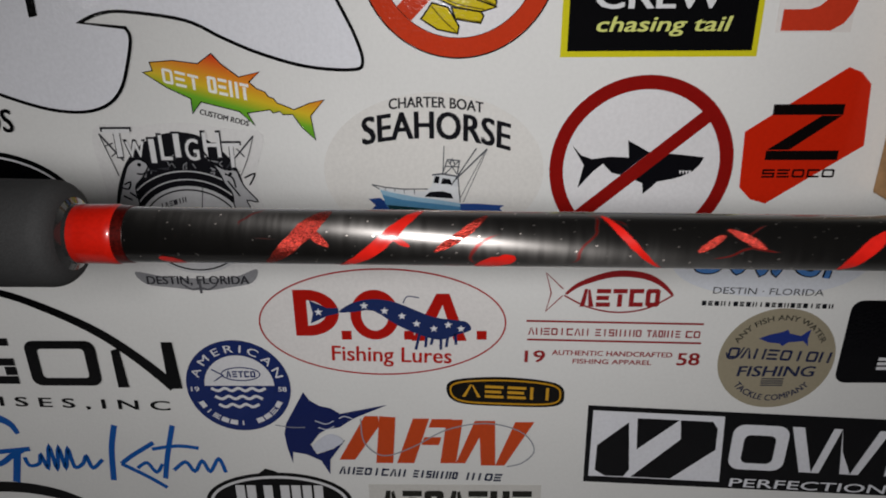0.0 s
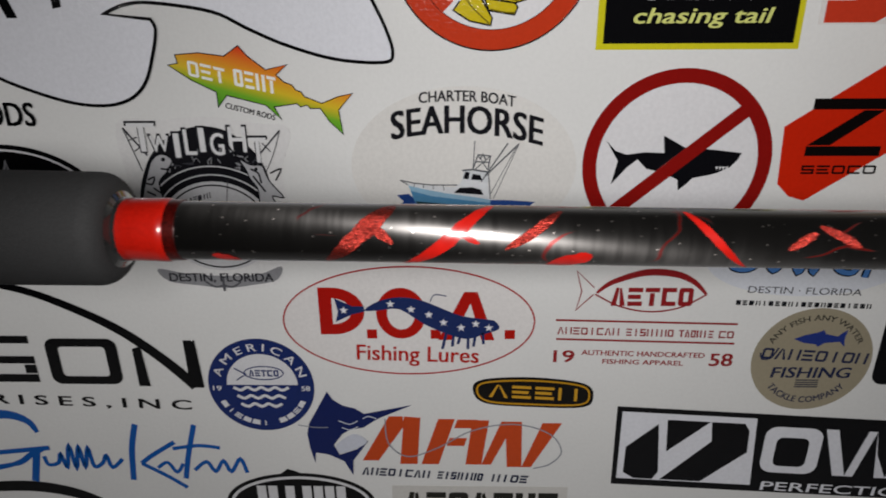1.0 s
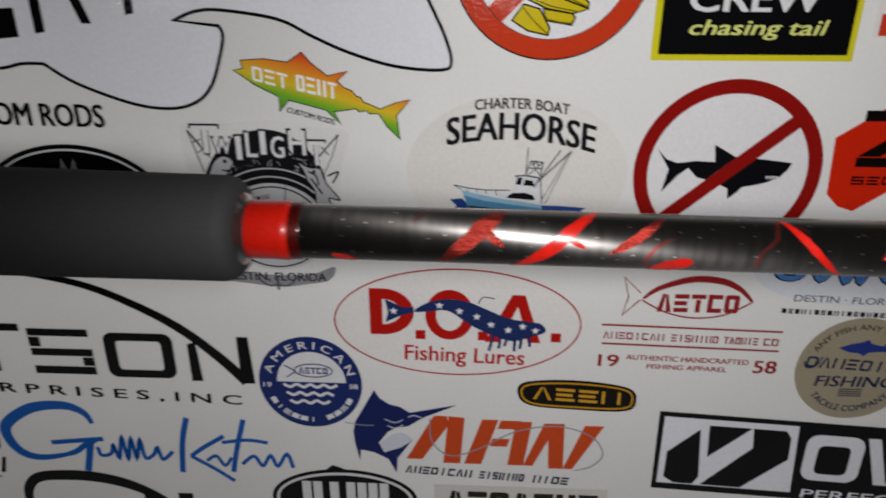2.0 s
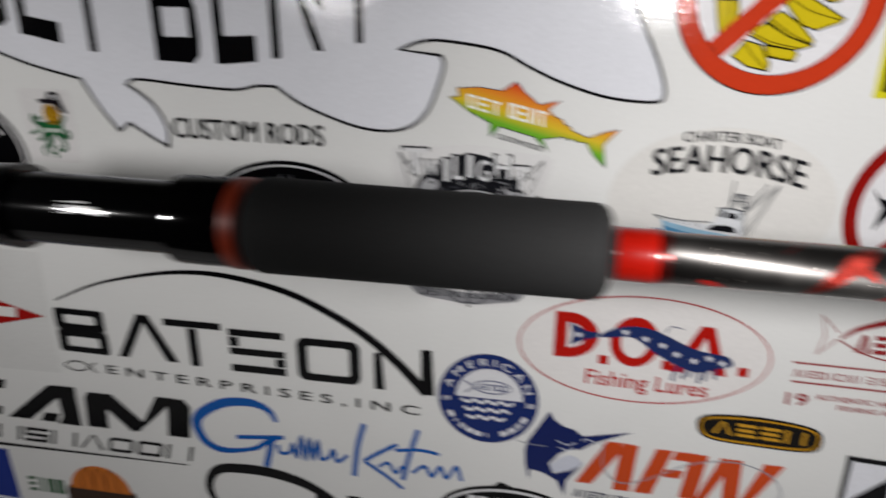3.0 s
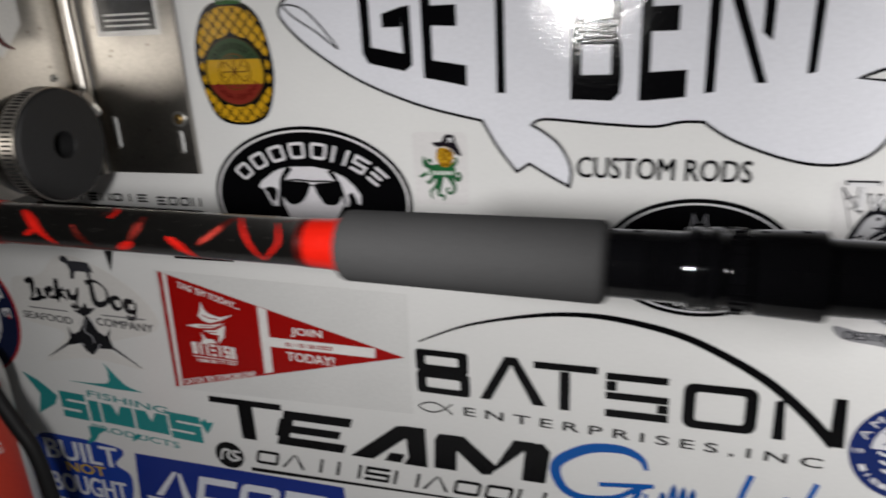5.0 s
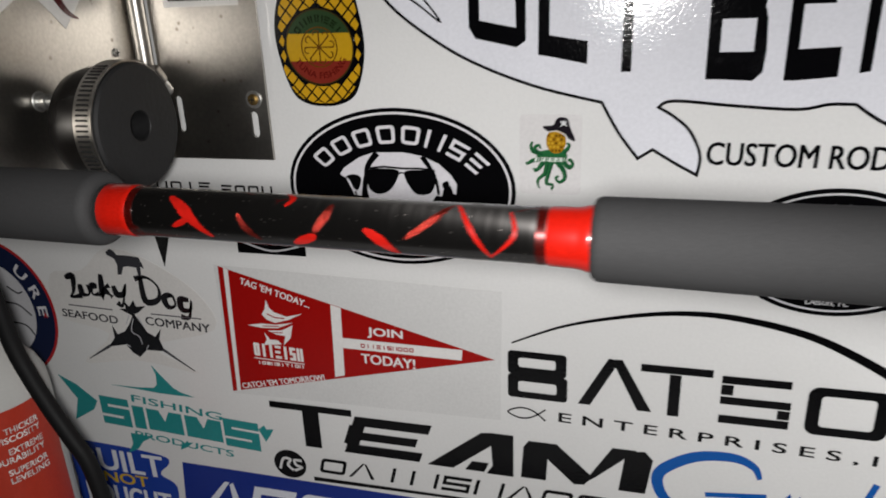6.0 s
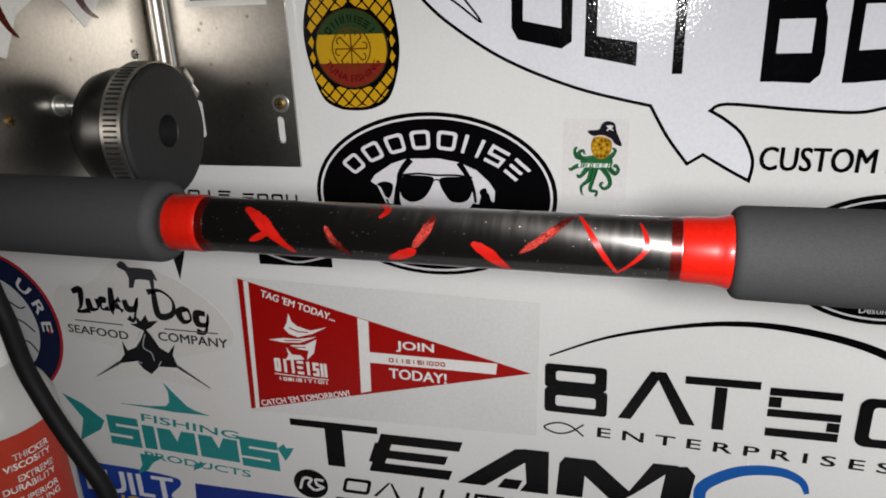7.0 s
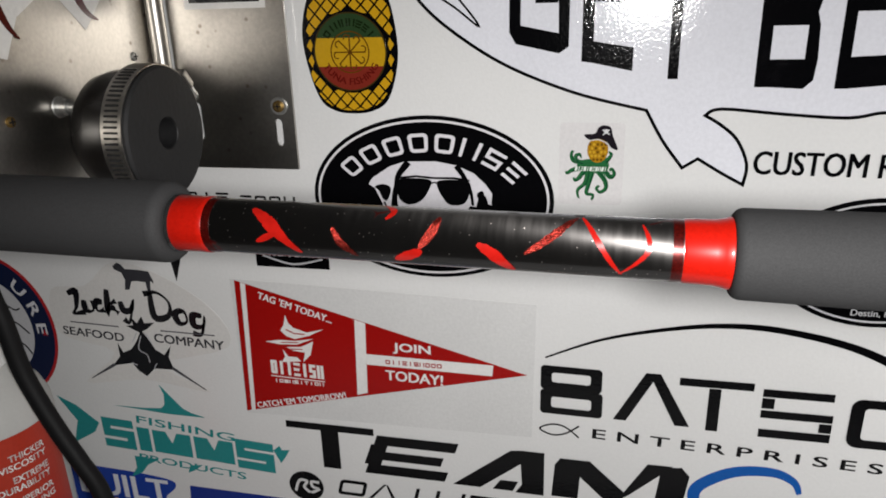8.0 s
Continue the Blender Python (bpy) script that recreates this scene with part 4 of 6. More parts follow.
def no_banana():
    s = ring_sign("no_banana_sticker", "round orange-red prohibition sticker with yellow bananas", -0.0015, 1.388, 57.5, 11.5, "c03a1e", 45)
    art(s, "edge", BLACK, lambda bm: (band(bm, oval(0, 0, 57.9, 57.9, 64), oval(0, 0, 57.0, 57.0, 64), 5), band(bm, oval(0, 0, 46, 46, 64), oval(0, 0, 45.6, 45.6, 64), 5)))
    for p, line in (([(-35, -3.9), (-33.1, -13.3), (-30.9, -22.6), (-26.8, -23.2), (-21.7, -16.3), (-21.1, -9), (-22.5, -3.8)], [(-26.6, -3.8), (-25.9, -12.1), (-28.3, -21.7)]), ([(3.5, -5.6), (13.6, -16.8), (22.3, -20), (34.6, -15.6), (36.6, -13.3), (22.6, -5.4), (13.7, -0.4), (6, -2.5)], [(7.2, -3.5), (18.4, -9.7), (34.8, -14.2)]), ([(-5.2, -15.2), (7.5, -23.4), (21.6, -28.4), (22.1, -25.5), (13.6, -16.8), (2.1, -9.5), (-2.6, -11.8)], [(-3.3, -13.9), (9.4, -22.1), (21.7, -27.7)]), ([(-13.3, -23.5), (-2, -28.6), (13, -31.3), (22, -28.8), (7.5, -23.2), (-5.6, -16), (-10.8, -19.3)], [(-11.3, -22.4), (-0.1, -27.1), (14.9, -30)]), ([(-4.3, -28.7), (-1.8, -35.3), (12.9, -37.7), (14.7, -33.6), (13, -31.3), (2.3, -29.6)], [(-1, -34.6), (6.6, -36.2), (13.4, -36.7)]), ([(-22.1, -35.1), (-12.7, -41), (-0.6, -43.5), (0.2, -39.4), (-6.2, -28.7), (-15.5, -26.1)], [(-15.8, -27.9), (-9.4, -35.3), (-1.3, -42.5)]), ([(22.1, -2.3), (27.5, -4.7), (31.8, -3.8), (31.5, 2.8), (22, 3.7)], [(22.7, -0.3), (30, -2.3)])):
        art(s, "banana", "c9b41c", shape((p, 2)))
        art(s, "banana_line", BLACK, lambda bm, p=p: stroke(bm, p, 1.0, 3, True))
        art(s, "banana_line", "6d5f10", lambda bm, line=line: stroke(bm, spline(line, 4), 0.8, 3))


def crew():
    s = sticker_at("crew_sticker", "black rectangular sticker with a yellow border", 0.118, 1.34)
    art(s, "border", "cfc724", shape(([(-59, -9.5), (57.5, -9.5), (57.5, 90), (-59, 90)], 1)))
    art(s, "panel", "0e0e10", shape(([(-55, -6), (54, -6), (54, 86), (-55, 86)], 2)))
    lettering(s, "d9dadd", "CREW", -40, 34, 18, 33, 3, bold=0.02)
    lettering(s, "d2d67e", "chasing tail", -40, 37, 2.5, 13.5, 3, slant=0.3, bold=0.015)
    art(s, "picture", "6a7fae", shape((rect(-30, 28, 40, 72), 3)))


def zebco():
    s = sticker_at("hexagon_sticker", "red six-sided sticker with a black zigzag shape", 0.2, 1.27)
    hexa = [(32, 54), (40, 51), (47, 44), (51, 6), (-4, -32), (-14, -29), (-22, -21), (-24, 15)]
    art(s, "backing", "c8260f", shape((hexa, 1)))
    art(s, "zigzag", "100c0c", lambda bm: (flat(bm, rect(-9, 34, 25.5, 32), 2), flat(bm, [(21.5, 25), (33.5, 25), (5, 3.6), (-8.5, 3.6)], 2), flat(bm, rect(-9, 36, -3, 3), 2)))
    art(s, "mark", "100c0c", lambda bm: plain_mark(bm, "seoco", -10, 37, -14.5, -9, 1.2, 2))
    r = sticker_at("red_badge_sticker", "orange-red sticker with a rounded lower corner", 0.208, 1.40)
    art(r, "backing", "d9d5d3", shape((rect(-24, 20, -56, 40), 1)))
    art(r, "badge", "c03a24", lambda bm: (flat(bm, [(-21, -55), (8, -55), (15, -51), (19, -45), (21, -38), (21, 40), (5, 40), (5, -36), (0, -41), (-6, -43), (-21, -43)], 2),))


def doa():
    s = sticker_at("lure_sticker", "white oval sticker with red blocks and starry shrimp", -0.0545, 1.1503)
    art(s, "backing", "e0dddc", shape((oval(0, 0, 87, 42.5), 1)))
    art(s, "edge", "a5282a", rings(0, 0, 86.6, 42.2, 1.1, 2))
    red = "ad1a14"
    art(s, "block", red, lambda bm: (flat(bm, rect(-61, -52, -10, 26), 2), band(bm, oval(-52, 8, 22, 18, 24, -90, 90), oval(-52, 8, 13, 10, 24, -90, 90), 2, False)))
    art(s, "ring", red, lambda bm: band(bm, oval(-5, 6.5, 17, 19.5), oval(-5, 6.5, 9.5, 12.5), 2))
    art(s, "wedge", red, lambda bm: (flat(bm, [(20, -14), (30, -14), (46, 23), (38, 23)], 2), flat(bm, [(50, -14), (59, -14), (47, 23), (40, 23)], 2)))
    for u in (-29, 15, 66):
        art(s, "dot", red, shape((rect(u, u + 7, -13, -6), 2)))
    navy = "22305f"
    art(s, "shrimp", navy, lambda bm: (flat(bm, spline([(-30, 9), (-20, 16), (-6, 19), (8, 17), (20, 12), (36, 5), (52, 2.5), (59, 1), (62, -5), (52, -9), (40, -13), (26, -9), (10, -1), (-6, 10), (-20, 9)], 3, True), 3), flat(bm, [(-50, 18), (-38, 12), (-30, 12), (-30, 8), (-38, 6), (-50, 0), (-48, 8)], 3)))
    art(s, "leg", navy, lambda bm: [stroke(bm, [(26 + 5 * i, -8), (23 + 5.4 * i + 1.5 * (i % 2), -21 + 2 * (i % 3))], 2.0, 3) for i in range(6)] + [stroke(bm, spline([(15, 16), (18, 21), (26, 20)], 4), 0.7, 3)])
    art(s, "star", "e4e4e8", lambda bm: [flat(bm, star(u, v, 3.0), 4) for u, v in ((-12, 14), (2, 10), (14, 6), (24, 0), (36, -4), (46, -1), (55, -4), (-44, 9))])
    lettering(s, red, "Fishing Lures", -37, 48, -34, -18, 2, bold=0.01, turn=-1.6)


def round_badges():
    s = sticker_at("navy_round_sticker", "round navy and white sticker with wave lines", -0.1618, 1.0976)
    art(s, "backing", "1c2c66", shape((oval(0, 0, 38.2, 38.8), 1)))
    art(s, "disc", "dcdce0", shape((oval(1, 1, 25.5, 25.5), 2)))
    art(s, "water", "1c2c66", shape((oval(1, 1, 25.8, 25.8, 40, 180, 360), 3)))
    art(s, "wave", "dcdce0", lambda bm: [stroke(bm, spline([(-20 + 2 * k + 5 * i + (0 if i % 2 == 0 else 0), -2 - 7 * k + (1.2 if i % 2 == 0 else -1.2)) for i in range(9 - k)], 4), 2.2, 4) for k in range(3)])
    art(s, "fish_mark", "1c2c66", lambda bm: (stroke(bm, oval(3, 11, 14, 5.5, 24), 0.8, 3, True), stroke(bm, [(-18, 15), (-10, 10), (-17, 5)], 0.9, 3), plain_mark(bm, "aetco", -8, 14, 8.3, 13.5, 1.1, 3)))
    lettering(s, "dcdce0", "A M E R I C A N", -38, 38, 0, 6, 2, bold=0.01, bend=on_arc(0, 0, 29))
    art(s, "small_mark", "dcdce0", lambda bm: plain_mark(bm, "biebbi bbeb", -34, 34, -5, -1, 0.9, 2, bend=lambda u, v: (34 * math.sin(u / 29) * (29 - v) / 34, -(29 - v) * math.cos(u / 29))))
    lettering(s, "dcdce0", "19", -35, -29, -4, 0, 2, bold=0.02)
    lettering(s, "dcdce0", "58", 29, 35, -4, 0, 2, bold=0.02)

    s = sticker_at("tan_round_sticker", "round tan sticker with blue tuna and navy shapes", 0.2238, 1.1214)
    art(s, "backing", "9a917c", shape((oval(0, 0, 41, 40.6), 1)))
    nv = "242a48"
    art(s, "tuna", "25367e", shape(([(-15, 17), (-8, 20), (0, 22), (4, 24), (6, 21), (14, 19), (17, 22), (20, 24), (19, 17), (20, 11), (16, 15), (6, 14), (2, 11), (0, 13), (-8, 14)], 2)))
    lettering(s, "3c3a36", "ANY FISH ANY WATER", -36, 36, 0, 4.2, 2, bold=0.015, bend=on_arc(0, 0, 31.5))
    art(s, "mark", nv, lambda bm: (plain_mark(bm, "oaueoiou", -36, 38, -0.5, 8, 1.6, 2, slant=0.15, bend=lambda u, v: (u, v - 0.06 * u)), stroke(bm, spline([(-36, 6), (-34, 1), (-28, 2), (-24, 10)], 4), 1.0, 2)))
    lettering(s, nv, "FISHING", -26, 28, -14, -5.5, 2, slant=0.15, bold=0.03)
    art(s, "flag", "4a4a50", lambda bm: [flat(bm, rect(-8, 8, -22 + 1.8 * i, -21 + 1.8 * i), 2) for i in range(4)])
    lettering(s, nv, "TACKLE COMPANY", -29, 29, 28.5, 33.5, 2, bold=0.015, bend=lambda u, v: ((63 - v) * math.sin(u / 32), -(63 - v) * math.cos(u / 32)))


def keen():
    s = sticker_at("black_yellow_sticker", "black and yellow long rounded sticker", 0.033, 1.093)
    out = spline([(-43, 2), (-36, 11), (0, 13), (36, 8), (43, -3), (36, -12), (0, -12), (-34, -9)], 5, True)
    art(s, "backing", "141210", shape((out, 1)))
    inn = [(u * 0.93, v * 0.80) for u, v in out]
    art(s, "edge", "c08c1e", lambda bm: stroke(bm, inn, 1.3, 2, True))
    art(s, "mark", "c9962a", lambda bm: plain_mark(bm, "aeeu", -33, 33, -5, 5.5, 2.2, 2, bend=lambda u, v: (u, v - 0.05 * u)))


def marlin():
    s = sticker_at("marlin_decal", "navy leaping marlin beside orange slanted blocks", -0.12, 1.06)
    pts = [(-10, 5), (5, 33), (9, 26), (16, 21), (24, 19), (31, 14), (66, 22), (43, 11), (38, 8), (30, 2), (20, 0), (14, -4), (7, -14), (11, -23), (24, -18), (33, -10), (21, -28), (20, -42), (14, -29), (3, -23), (-7, -21), (-8, -31), (-11, -16), (-12, -4)]
    art(s, "marlin", "17235a", shape((pts, 2)))
    art(s, "belly", "c9ccd8", shape((spline([(9, -14), (22, -4), (32, -10), (24, -17), (12, -21)], 4, True), 3)))
    art(s, "fin_line", "c9ccd8", lambda bm: [stroke(bm, spline(p, 4), 0.7, 3) for p in ([(12, 8), (20, 5), (26, 8)], [(14, 2), (20, 0), (26, 3)], [(40, 10), (34, 12), (30, 10)])])
    orange = "c2471d"
    art(s, "block", orange, lambda bm: (flat(bm, [(28, -28), (40, -28), (60, 4), (59, 12), (49, 12)], 2), flat(bm, [(56, -31), (69, -31), (72, 11), (60, 12)], 2)), "orange wedge block")
    art(s, "block", orange, lambda bm: (flat(bm, [(72, -31), (85, -31), (97, 10), (85, 10)], 2), flat(bm, [(96.5, 2), (112, 2), (114, 9.5), (99, 9.5)], 2), flat(bm, rect(91, 104, -14, -7, 0.3), 2)), "orange barred block")
    art(s, "block", orange, lambda bm: (flat(bm, [(105, -31), (117, -31), (122, 9), (110, 9)], 2), flat(bm, [(117, -31), (124, -31), (139, 3), (138, 8), (131, 8)], 2), flat(bm, [(136, -33), (147, -33), (146, 8), (134, 8)], 2), flat(bm, [(147, -33), (154, -33), (175, 7), (161, 7)], 2)), "orange zigzag block")
    art(s, "wire", "8d8f98", lambda bm: stroke(bm, spline([(-18, 4), (-6, 2), (4, 2)], 4) , 0.6, 3))
    art(s, "wire", "8d8f98", lambda bm: stroke(bm, spline([(46, 10), (48, -12), (62, -24), (84, -16), (110, 0), (140, 6), (166, -2), (176, -18), (168, -30), (156, -34)], 6), 0.9, 3))
    art(s, "small_mark", "1b2440", lambda bm: (plain_mark(bm, "aueoicau", 26, 78, -41.5, -34.5, 1.5, 2, slant=0.2, bend=lambda u, v: (u, v - 0.055 * (u - 26))), plain_mark(bm, "eisuiuo", 83, 118, -41.5, -34.5, 1.5, 2, slant=0.2, bend=lambda u, v: (u, v - 0.055 * (u - 26))), plain_mark(bm, "uioe", 124, 152, -41.5, -34.5, 1.5, 2, slant=0.2, bend=lambda u, v: (u, v - 0.055 * (u - 26)))))


def apparel():
    s = sticker_at("apparel_decal", "dark red fish mark and lettering on clear film", 0.108, 1.15)
    rd = "8f2427"
    art(s, "fish", rd, lambda bm: (stroke(bm, spline([(-36, 23), (-26, 31), (-5, 38), (15, 37), (28, 31), (37, 22)], 5), 3.2, 2, taper=lambda q: 0.5 + 1.0 * math.sin(math.pi * q)), stroke(bm, spline([(-37, 22), (-20, 13), (0, 9), (20, 12), (37, 22)], 5), 1.1, 2), stroke(bm, [(-38, 27), (-50, 39), (-46, 24), (-49, 10), (-38, 22)], 0.8, 2)))
    art(s, "mark", rd, lambda bm: plain_mark(bm, "aetco", -27, 29, 13.5, 27, 3.2, 3, gap=0.14))
    art(s, "rule", rd, lambda bm: flat(bm, [(-62, 1.6), (61, -1), (61, 0.4), (-62, 3)], 2))
    art(s, "rule", rd, lambda bm: flat(bm, [(-61, -13.2), (61, -16.2), (61, -14.8), (-61, -11.8)], 2))
    art(s, "small_mark", rd, lambda bm: (plain_mark(bm, "aueoicau", -61, -18, -8.5, -3, 1.0, 2, bend=lambda u, v: (u, v - 0.024 * (u + 61))), plain_mark(bm, "eisuiuo", -14, 19, -8.5, -3, 1.0, 2, bend=lambda u, v: (u, v - 0.024 * (u + 61))), plain_mark(bm, "taouie", 22, 46, -8.5, -3, 1.0, 2, bend=lambda u, v: (u, v - 0.024 * (u + 61))), plain_mark(bm, "co", 49, 60, -8.5, -3, 1.0, 2, bend=lambda u, v: (u, v - 0.024 * (u + 61)))))
    lettering(s, rd, "19", -62, -48, -31, -21.5, 2, bold=0.03)
    lettering(s, rd, "58", 46, 61.5, -33.5, -23.5, 2, bold=0.03)
    lettering(s, rd, "AUTHENTIC HANDCRAFTED", -43, 42, -25, -21, 2, bold=0.02, turn=-1.4)
    lettering(s, rd, "FISHING APPAREL", -28, 28, -32, -28.2, 2, bold=0.02, turn=-1.4)


def bowd():
    s = sticker_at("blue_script_sticker", "clear oval sticker with blue brush-script shapes", 0.2077, 1.197)
    art(s, "backing", "d5d8e0", shape((oval(0, 0, 66, 26), 1)))
    art(s, "script_edge", "14161c", lambda bm: [stroke(bm, spline(p, 5), 5.5, 2) for p in ([(-54, 18), (-50, -3), (-38, -6), (-32, 2), (-44, 10)], [(-30, 6), (-22, -7), (-14, 4)], [(-12, 8), (-6, -8), (0, 2), (4, -8), (10, 8)], [(22, 12), (18, -4), (30, -8), (36, 10)], [(38, -12), (42, 8), (52, 4)])])
    art(s, "script", "4f7fc0", lambda bm: [stroke(bm, spline(p, 5), 3.4, 3) for p in ([(-54, 18), (-50, -3), (-38, -6), (-32, 2), (-44, 10)], [(-30, 6), (-22, -7), (-14, 4)], [(-12, 8), (-6, -8), (0, 2), (4, -8), (10, 8)], [(22, 12), (18, -4), (30, -8), (36, 10)], [(38, -12), (42, 8), (52, 4)])])
    lettering(s, "3a3c42", "DESTIN · FLORIDA", -36, 39, -23.5, -18.5, 2, bold=0.0, turn=-1.5)
    art(s, "small_mark", "1b1b20", lambda bm: plain_mark(bm, "bebuibebuibebubebiebu", -43, 48, -32.5, -29, 0.9, 2, gap=0.3, bend=lambda u, v: (u, v - 0.03 * (u + 43))))
    b = sticker_at("black_square_sticker", "black square sticker with rounded corners", 0.318, 1.135)
    art(b, "backing", "0d0d10", shape((round_rect(-50, 50, -33, 33, 8), 1)))
    art(b, "mark", "d8d8dc", lambda bm: (plain_mark(bm, "eeoi", -24, 40, -22, -12, 2.4, 2), band(bm, oval(10, 12, 24, 20), oval(10, 12, 15, 12), 2)))
    d = sticker_at("dark_script_decal", "small dark script decal", 0.305, 1.19)
    art(d, "script", "17171a", lambda bm: stroke(bm, spline([(-12, 6), (-10, -3), (-4, -5), (-2, 4), (4, -5), (10, -4), (14, 6)], 5), 3.0, 1))


def owner():
    s = sticker_at("black_white_sticker", "long black and white sticker with angular blocks", 0.215, 1.042)
    lean = lambda u, v: (u, v - 0.055 * (u + 120))
    q = lambda *p: [lean(*w) for w in p]
    art(s, "backing", "0e0e11", shape((q((-121, 40), (150, 40), (150, -30), (-120, -30)), 1)))
    art(s, "panel", WHITE, shape((q((-117, 36), (-20, 36), (-16, -24), (-116.5, -24)), 2)))
    art(s, "block", "0e0e11", lambda bm: (flat(bm, q((-90, 27), (-86, -16), (-90, -23), (-104, -23), (-112, -18), (-112, 5)), 3), flat(bm, q((-84, 31), (-53, 31), (-82, 3)), 3), flat(bm, q((-52, 31), (-28, 31), (-24, 25), (-23, 6), (-54, -23), (-84, -23), (-50, 14)), 3)))
    art(s, "mark", WHITE, lambda bm: (band(bm, [lean(*p) for p in round_rect(-12, 30, -11, 30, 9)], [lean(*p) for p in round_rect(-3, 21, -5, 21, 5)], 3), [flat(bm, q(*p), 3) for p in (((31, 30), (40, 30), (52, -11), (43, -11)), ((52, -11), (58, -11), (68, 30), (62, 30)), ((68, 30), (72, 10), (82, -11), (74, -11)), ((82, -11), (88, -11), (104, 30), (96, 30)), ((108, -11), (117, -11), (117, 30), (108, 30)), ((122, 30), (132, 30), (148, -11), (138, -11)))]))
    lettering(s, WHITE, "PERFECTION", -8, 112, -34, -26, 3, bold=0.01, turn=-3.1)


def batson():
    s = sticker_at("arched_decal", "black block shapes under a long sweeping arc", -0.4, 1.15)
    arc = spline([(-117, -1), (-79, 16), (-38, 27), (0, 33), (37, 32.5), (81, 24), (116, 9), (146, -9), (171, -31), (191, -53)], 6)
    art(s, "arc", BLACK, lambda bm: stroke(bm, arc, 8.5, 2, taper=lambda q: 0.14 + 0.86 * q))
    sl = lambda u, v: (u, v - 0.014 * (u + 120))
    art(s, "block", BLACK, lambda bm: (band(bm, [sl(*p) for p in round_rect(-120, -76, -26.5, -7, 3)], [sl(*p) for p in round_rect(-112, -84, -20.5, -12.5, 2)], 3), band(bm, [sl(*p) for p in round_rect(-120, -75, -47, -26.5, 3)], [sl(*p) for p in round_rect(-112, -83, -41.5, -32.5, 2)], 3)))
    art(s, "wedge", BLACK, lambda bm: (flat(bm, [(-67, -47), (-58, -47), (-39, -10), (-43, -7), (-46, -7)], 3), flat(bm, [(-24, -47.5), (-14, -47.5), (-36, -7), (-42, -7), (-41, -13)], 3)))
    art(s, "bar", BLACK, lambda bm: (flat(bm, rect(-23, 26, -14.5, -8.5), 3), flat(bm, rect(-3, 5, -49, -15.2), 3)))
    art(s, "steps", BLACK, lambda bm: [flat(bm, p, 3) for p in (rect(32, 77, -18, -12), rect(32, 40, -27, -19), rect(32, 78, -34.5, -28.5), rect(70, 78, -42.5, -35.5), rect(32, 78, -50, -43.5))])
    art(s, "ring", BLACK, lambda bm: band(bm, round_rect(88, 139, -51.5, -14, 7), round_rect(96.5, 130.5, -45, -20.5, 3), 3))
    art(s, "upright", BLACK, lambda bm: (flat(bm, [(150, -53), (158, -53), (156, -20), (150, -22)], 3), flat(bm, [(187, -54), (197, -54), (195, -15), (187, -15)], 3)))
    art(s, "fish_loop", BLACK, lambda bm: stroke(bm, spline([(-91, -66), (-101, -58), (-111, -56.5), (-120, -61), (-111, -65.5), (-101, -63.5), (-91, -56)], 5), 1.2, 2))
    lettering(s, BLACK, "E N T E R P R I S E S , I N C", -81, 185, -66.5, -57, 2, bold=0.035, turn=-1.75)


def team():
    s = sticker_at("slanted_decal", "black slanted block lettering with thin line below", -0.6, 1.05)
    lettering(s, BLACK, "T", -127, -54, -19, 22, 2, slant=0.0, bold=0.07)
    art(s, "bar", BLACK, lambda bm: [flat(bm, rect(u0, u1, v0, v1, 0.35), 2) for u0, u1, v0, v1 in ((-62, 5, -20, -11), (-58, 2, -6, 2), (-53, 14, 8, 17))] + [flat(bm, rect(-62, -48, -11, 8, 0.35), 2)])
    art(s, "wedge", BLACK, lambda bm: (flat(bm, [(12, -21), (34, -21), (66, 5), (66, 17), (58, 16)], 2), flat(bm, [(66, 17), (84, 17), (84, -22), (62, -22), (67, -14), (66, 4)], 2), flat(bm, [(44, -21), (60, -21), (64, -12), (50, -12)], 2)))
    art(s, "zigzag", BLACK, lambda bm: (flat(bm, [(90, -21), (110, -21), (112, 14), (96, 14), (92, 8)], 2), flat(bm, [(96, 14), (118, 14), (146, -12), (140, -20), (132, -21)], 2), flat(bm, [(139, -19), (148, -12), (178, 17), (160, 17)], 2), flat(bm, [(166, -21), (186, -21), (190, 10), (184, 17), (170, 15)], 2)))
    art(s, "disc", BLACK, shape((oval(-116, -41, 15.5, 14.5), 2)))
    art(s, "disc_mark", "dcdcdc", lambda bm: (stroke(bm, spline([(-126, -47), (-122, -36), (-115, -36), (-118, -42), (-113, -47)], 4), 2.4, 3), stroke(bm, spline([(-104, -36), (-111, -36), (-110, -41), (-105, -43), (-112, -47)], 4), 2.4, 3)))
    art(s, "mark", BLACK, lambda bm: plain_mark(bm, "oaiusuaoou", -90, 186, -45, -30, 3.0, 2, slant=0.25, gap=0.14))
    art(s, "rule", BLACK, lambda bm: flat(bm, [(-94, -55), (180, -50), (180, -49), (-94, -51)], 2))


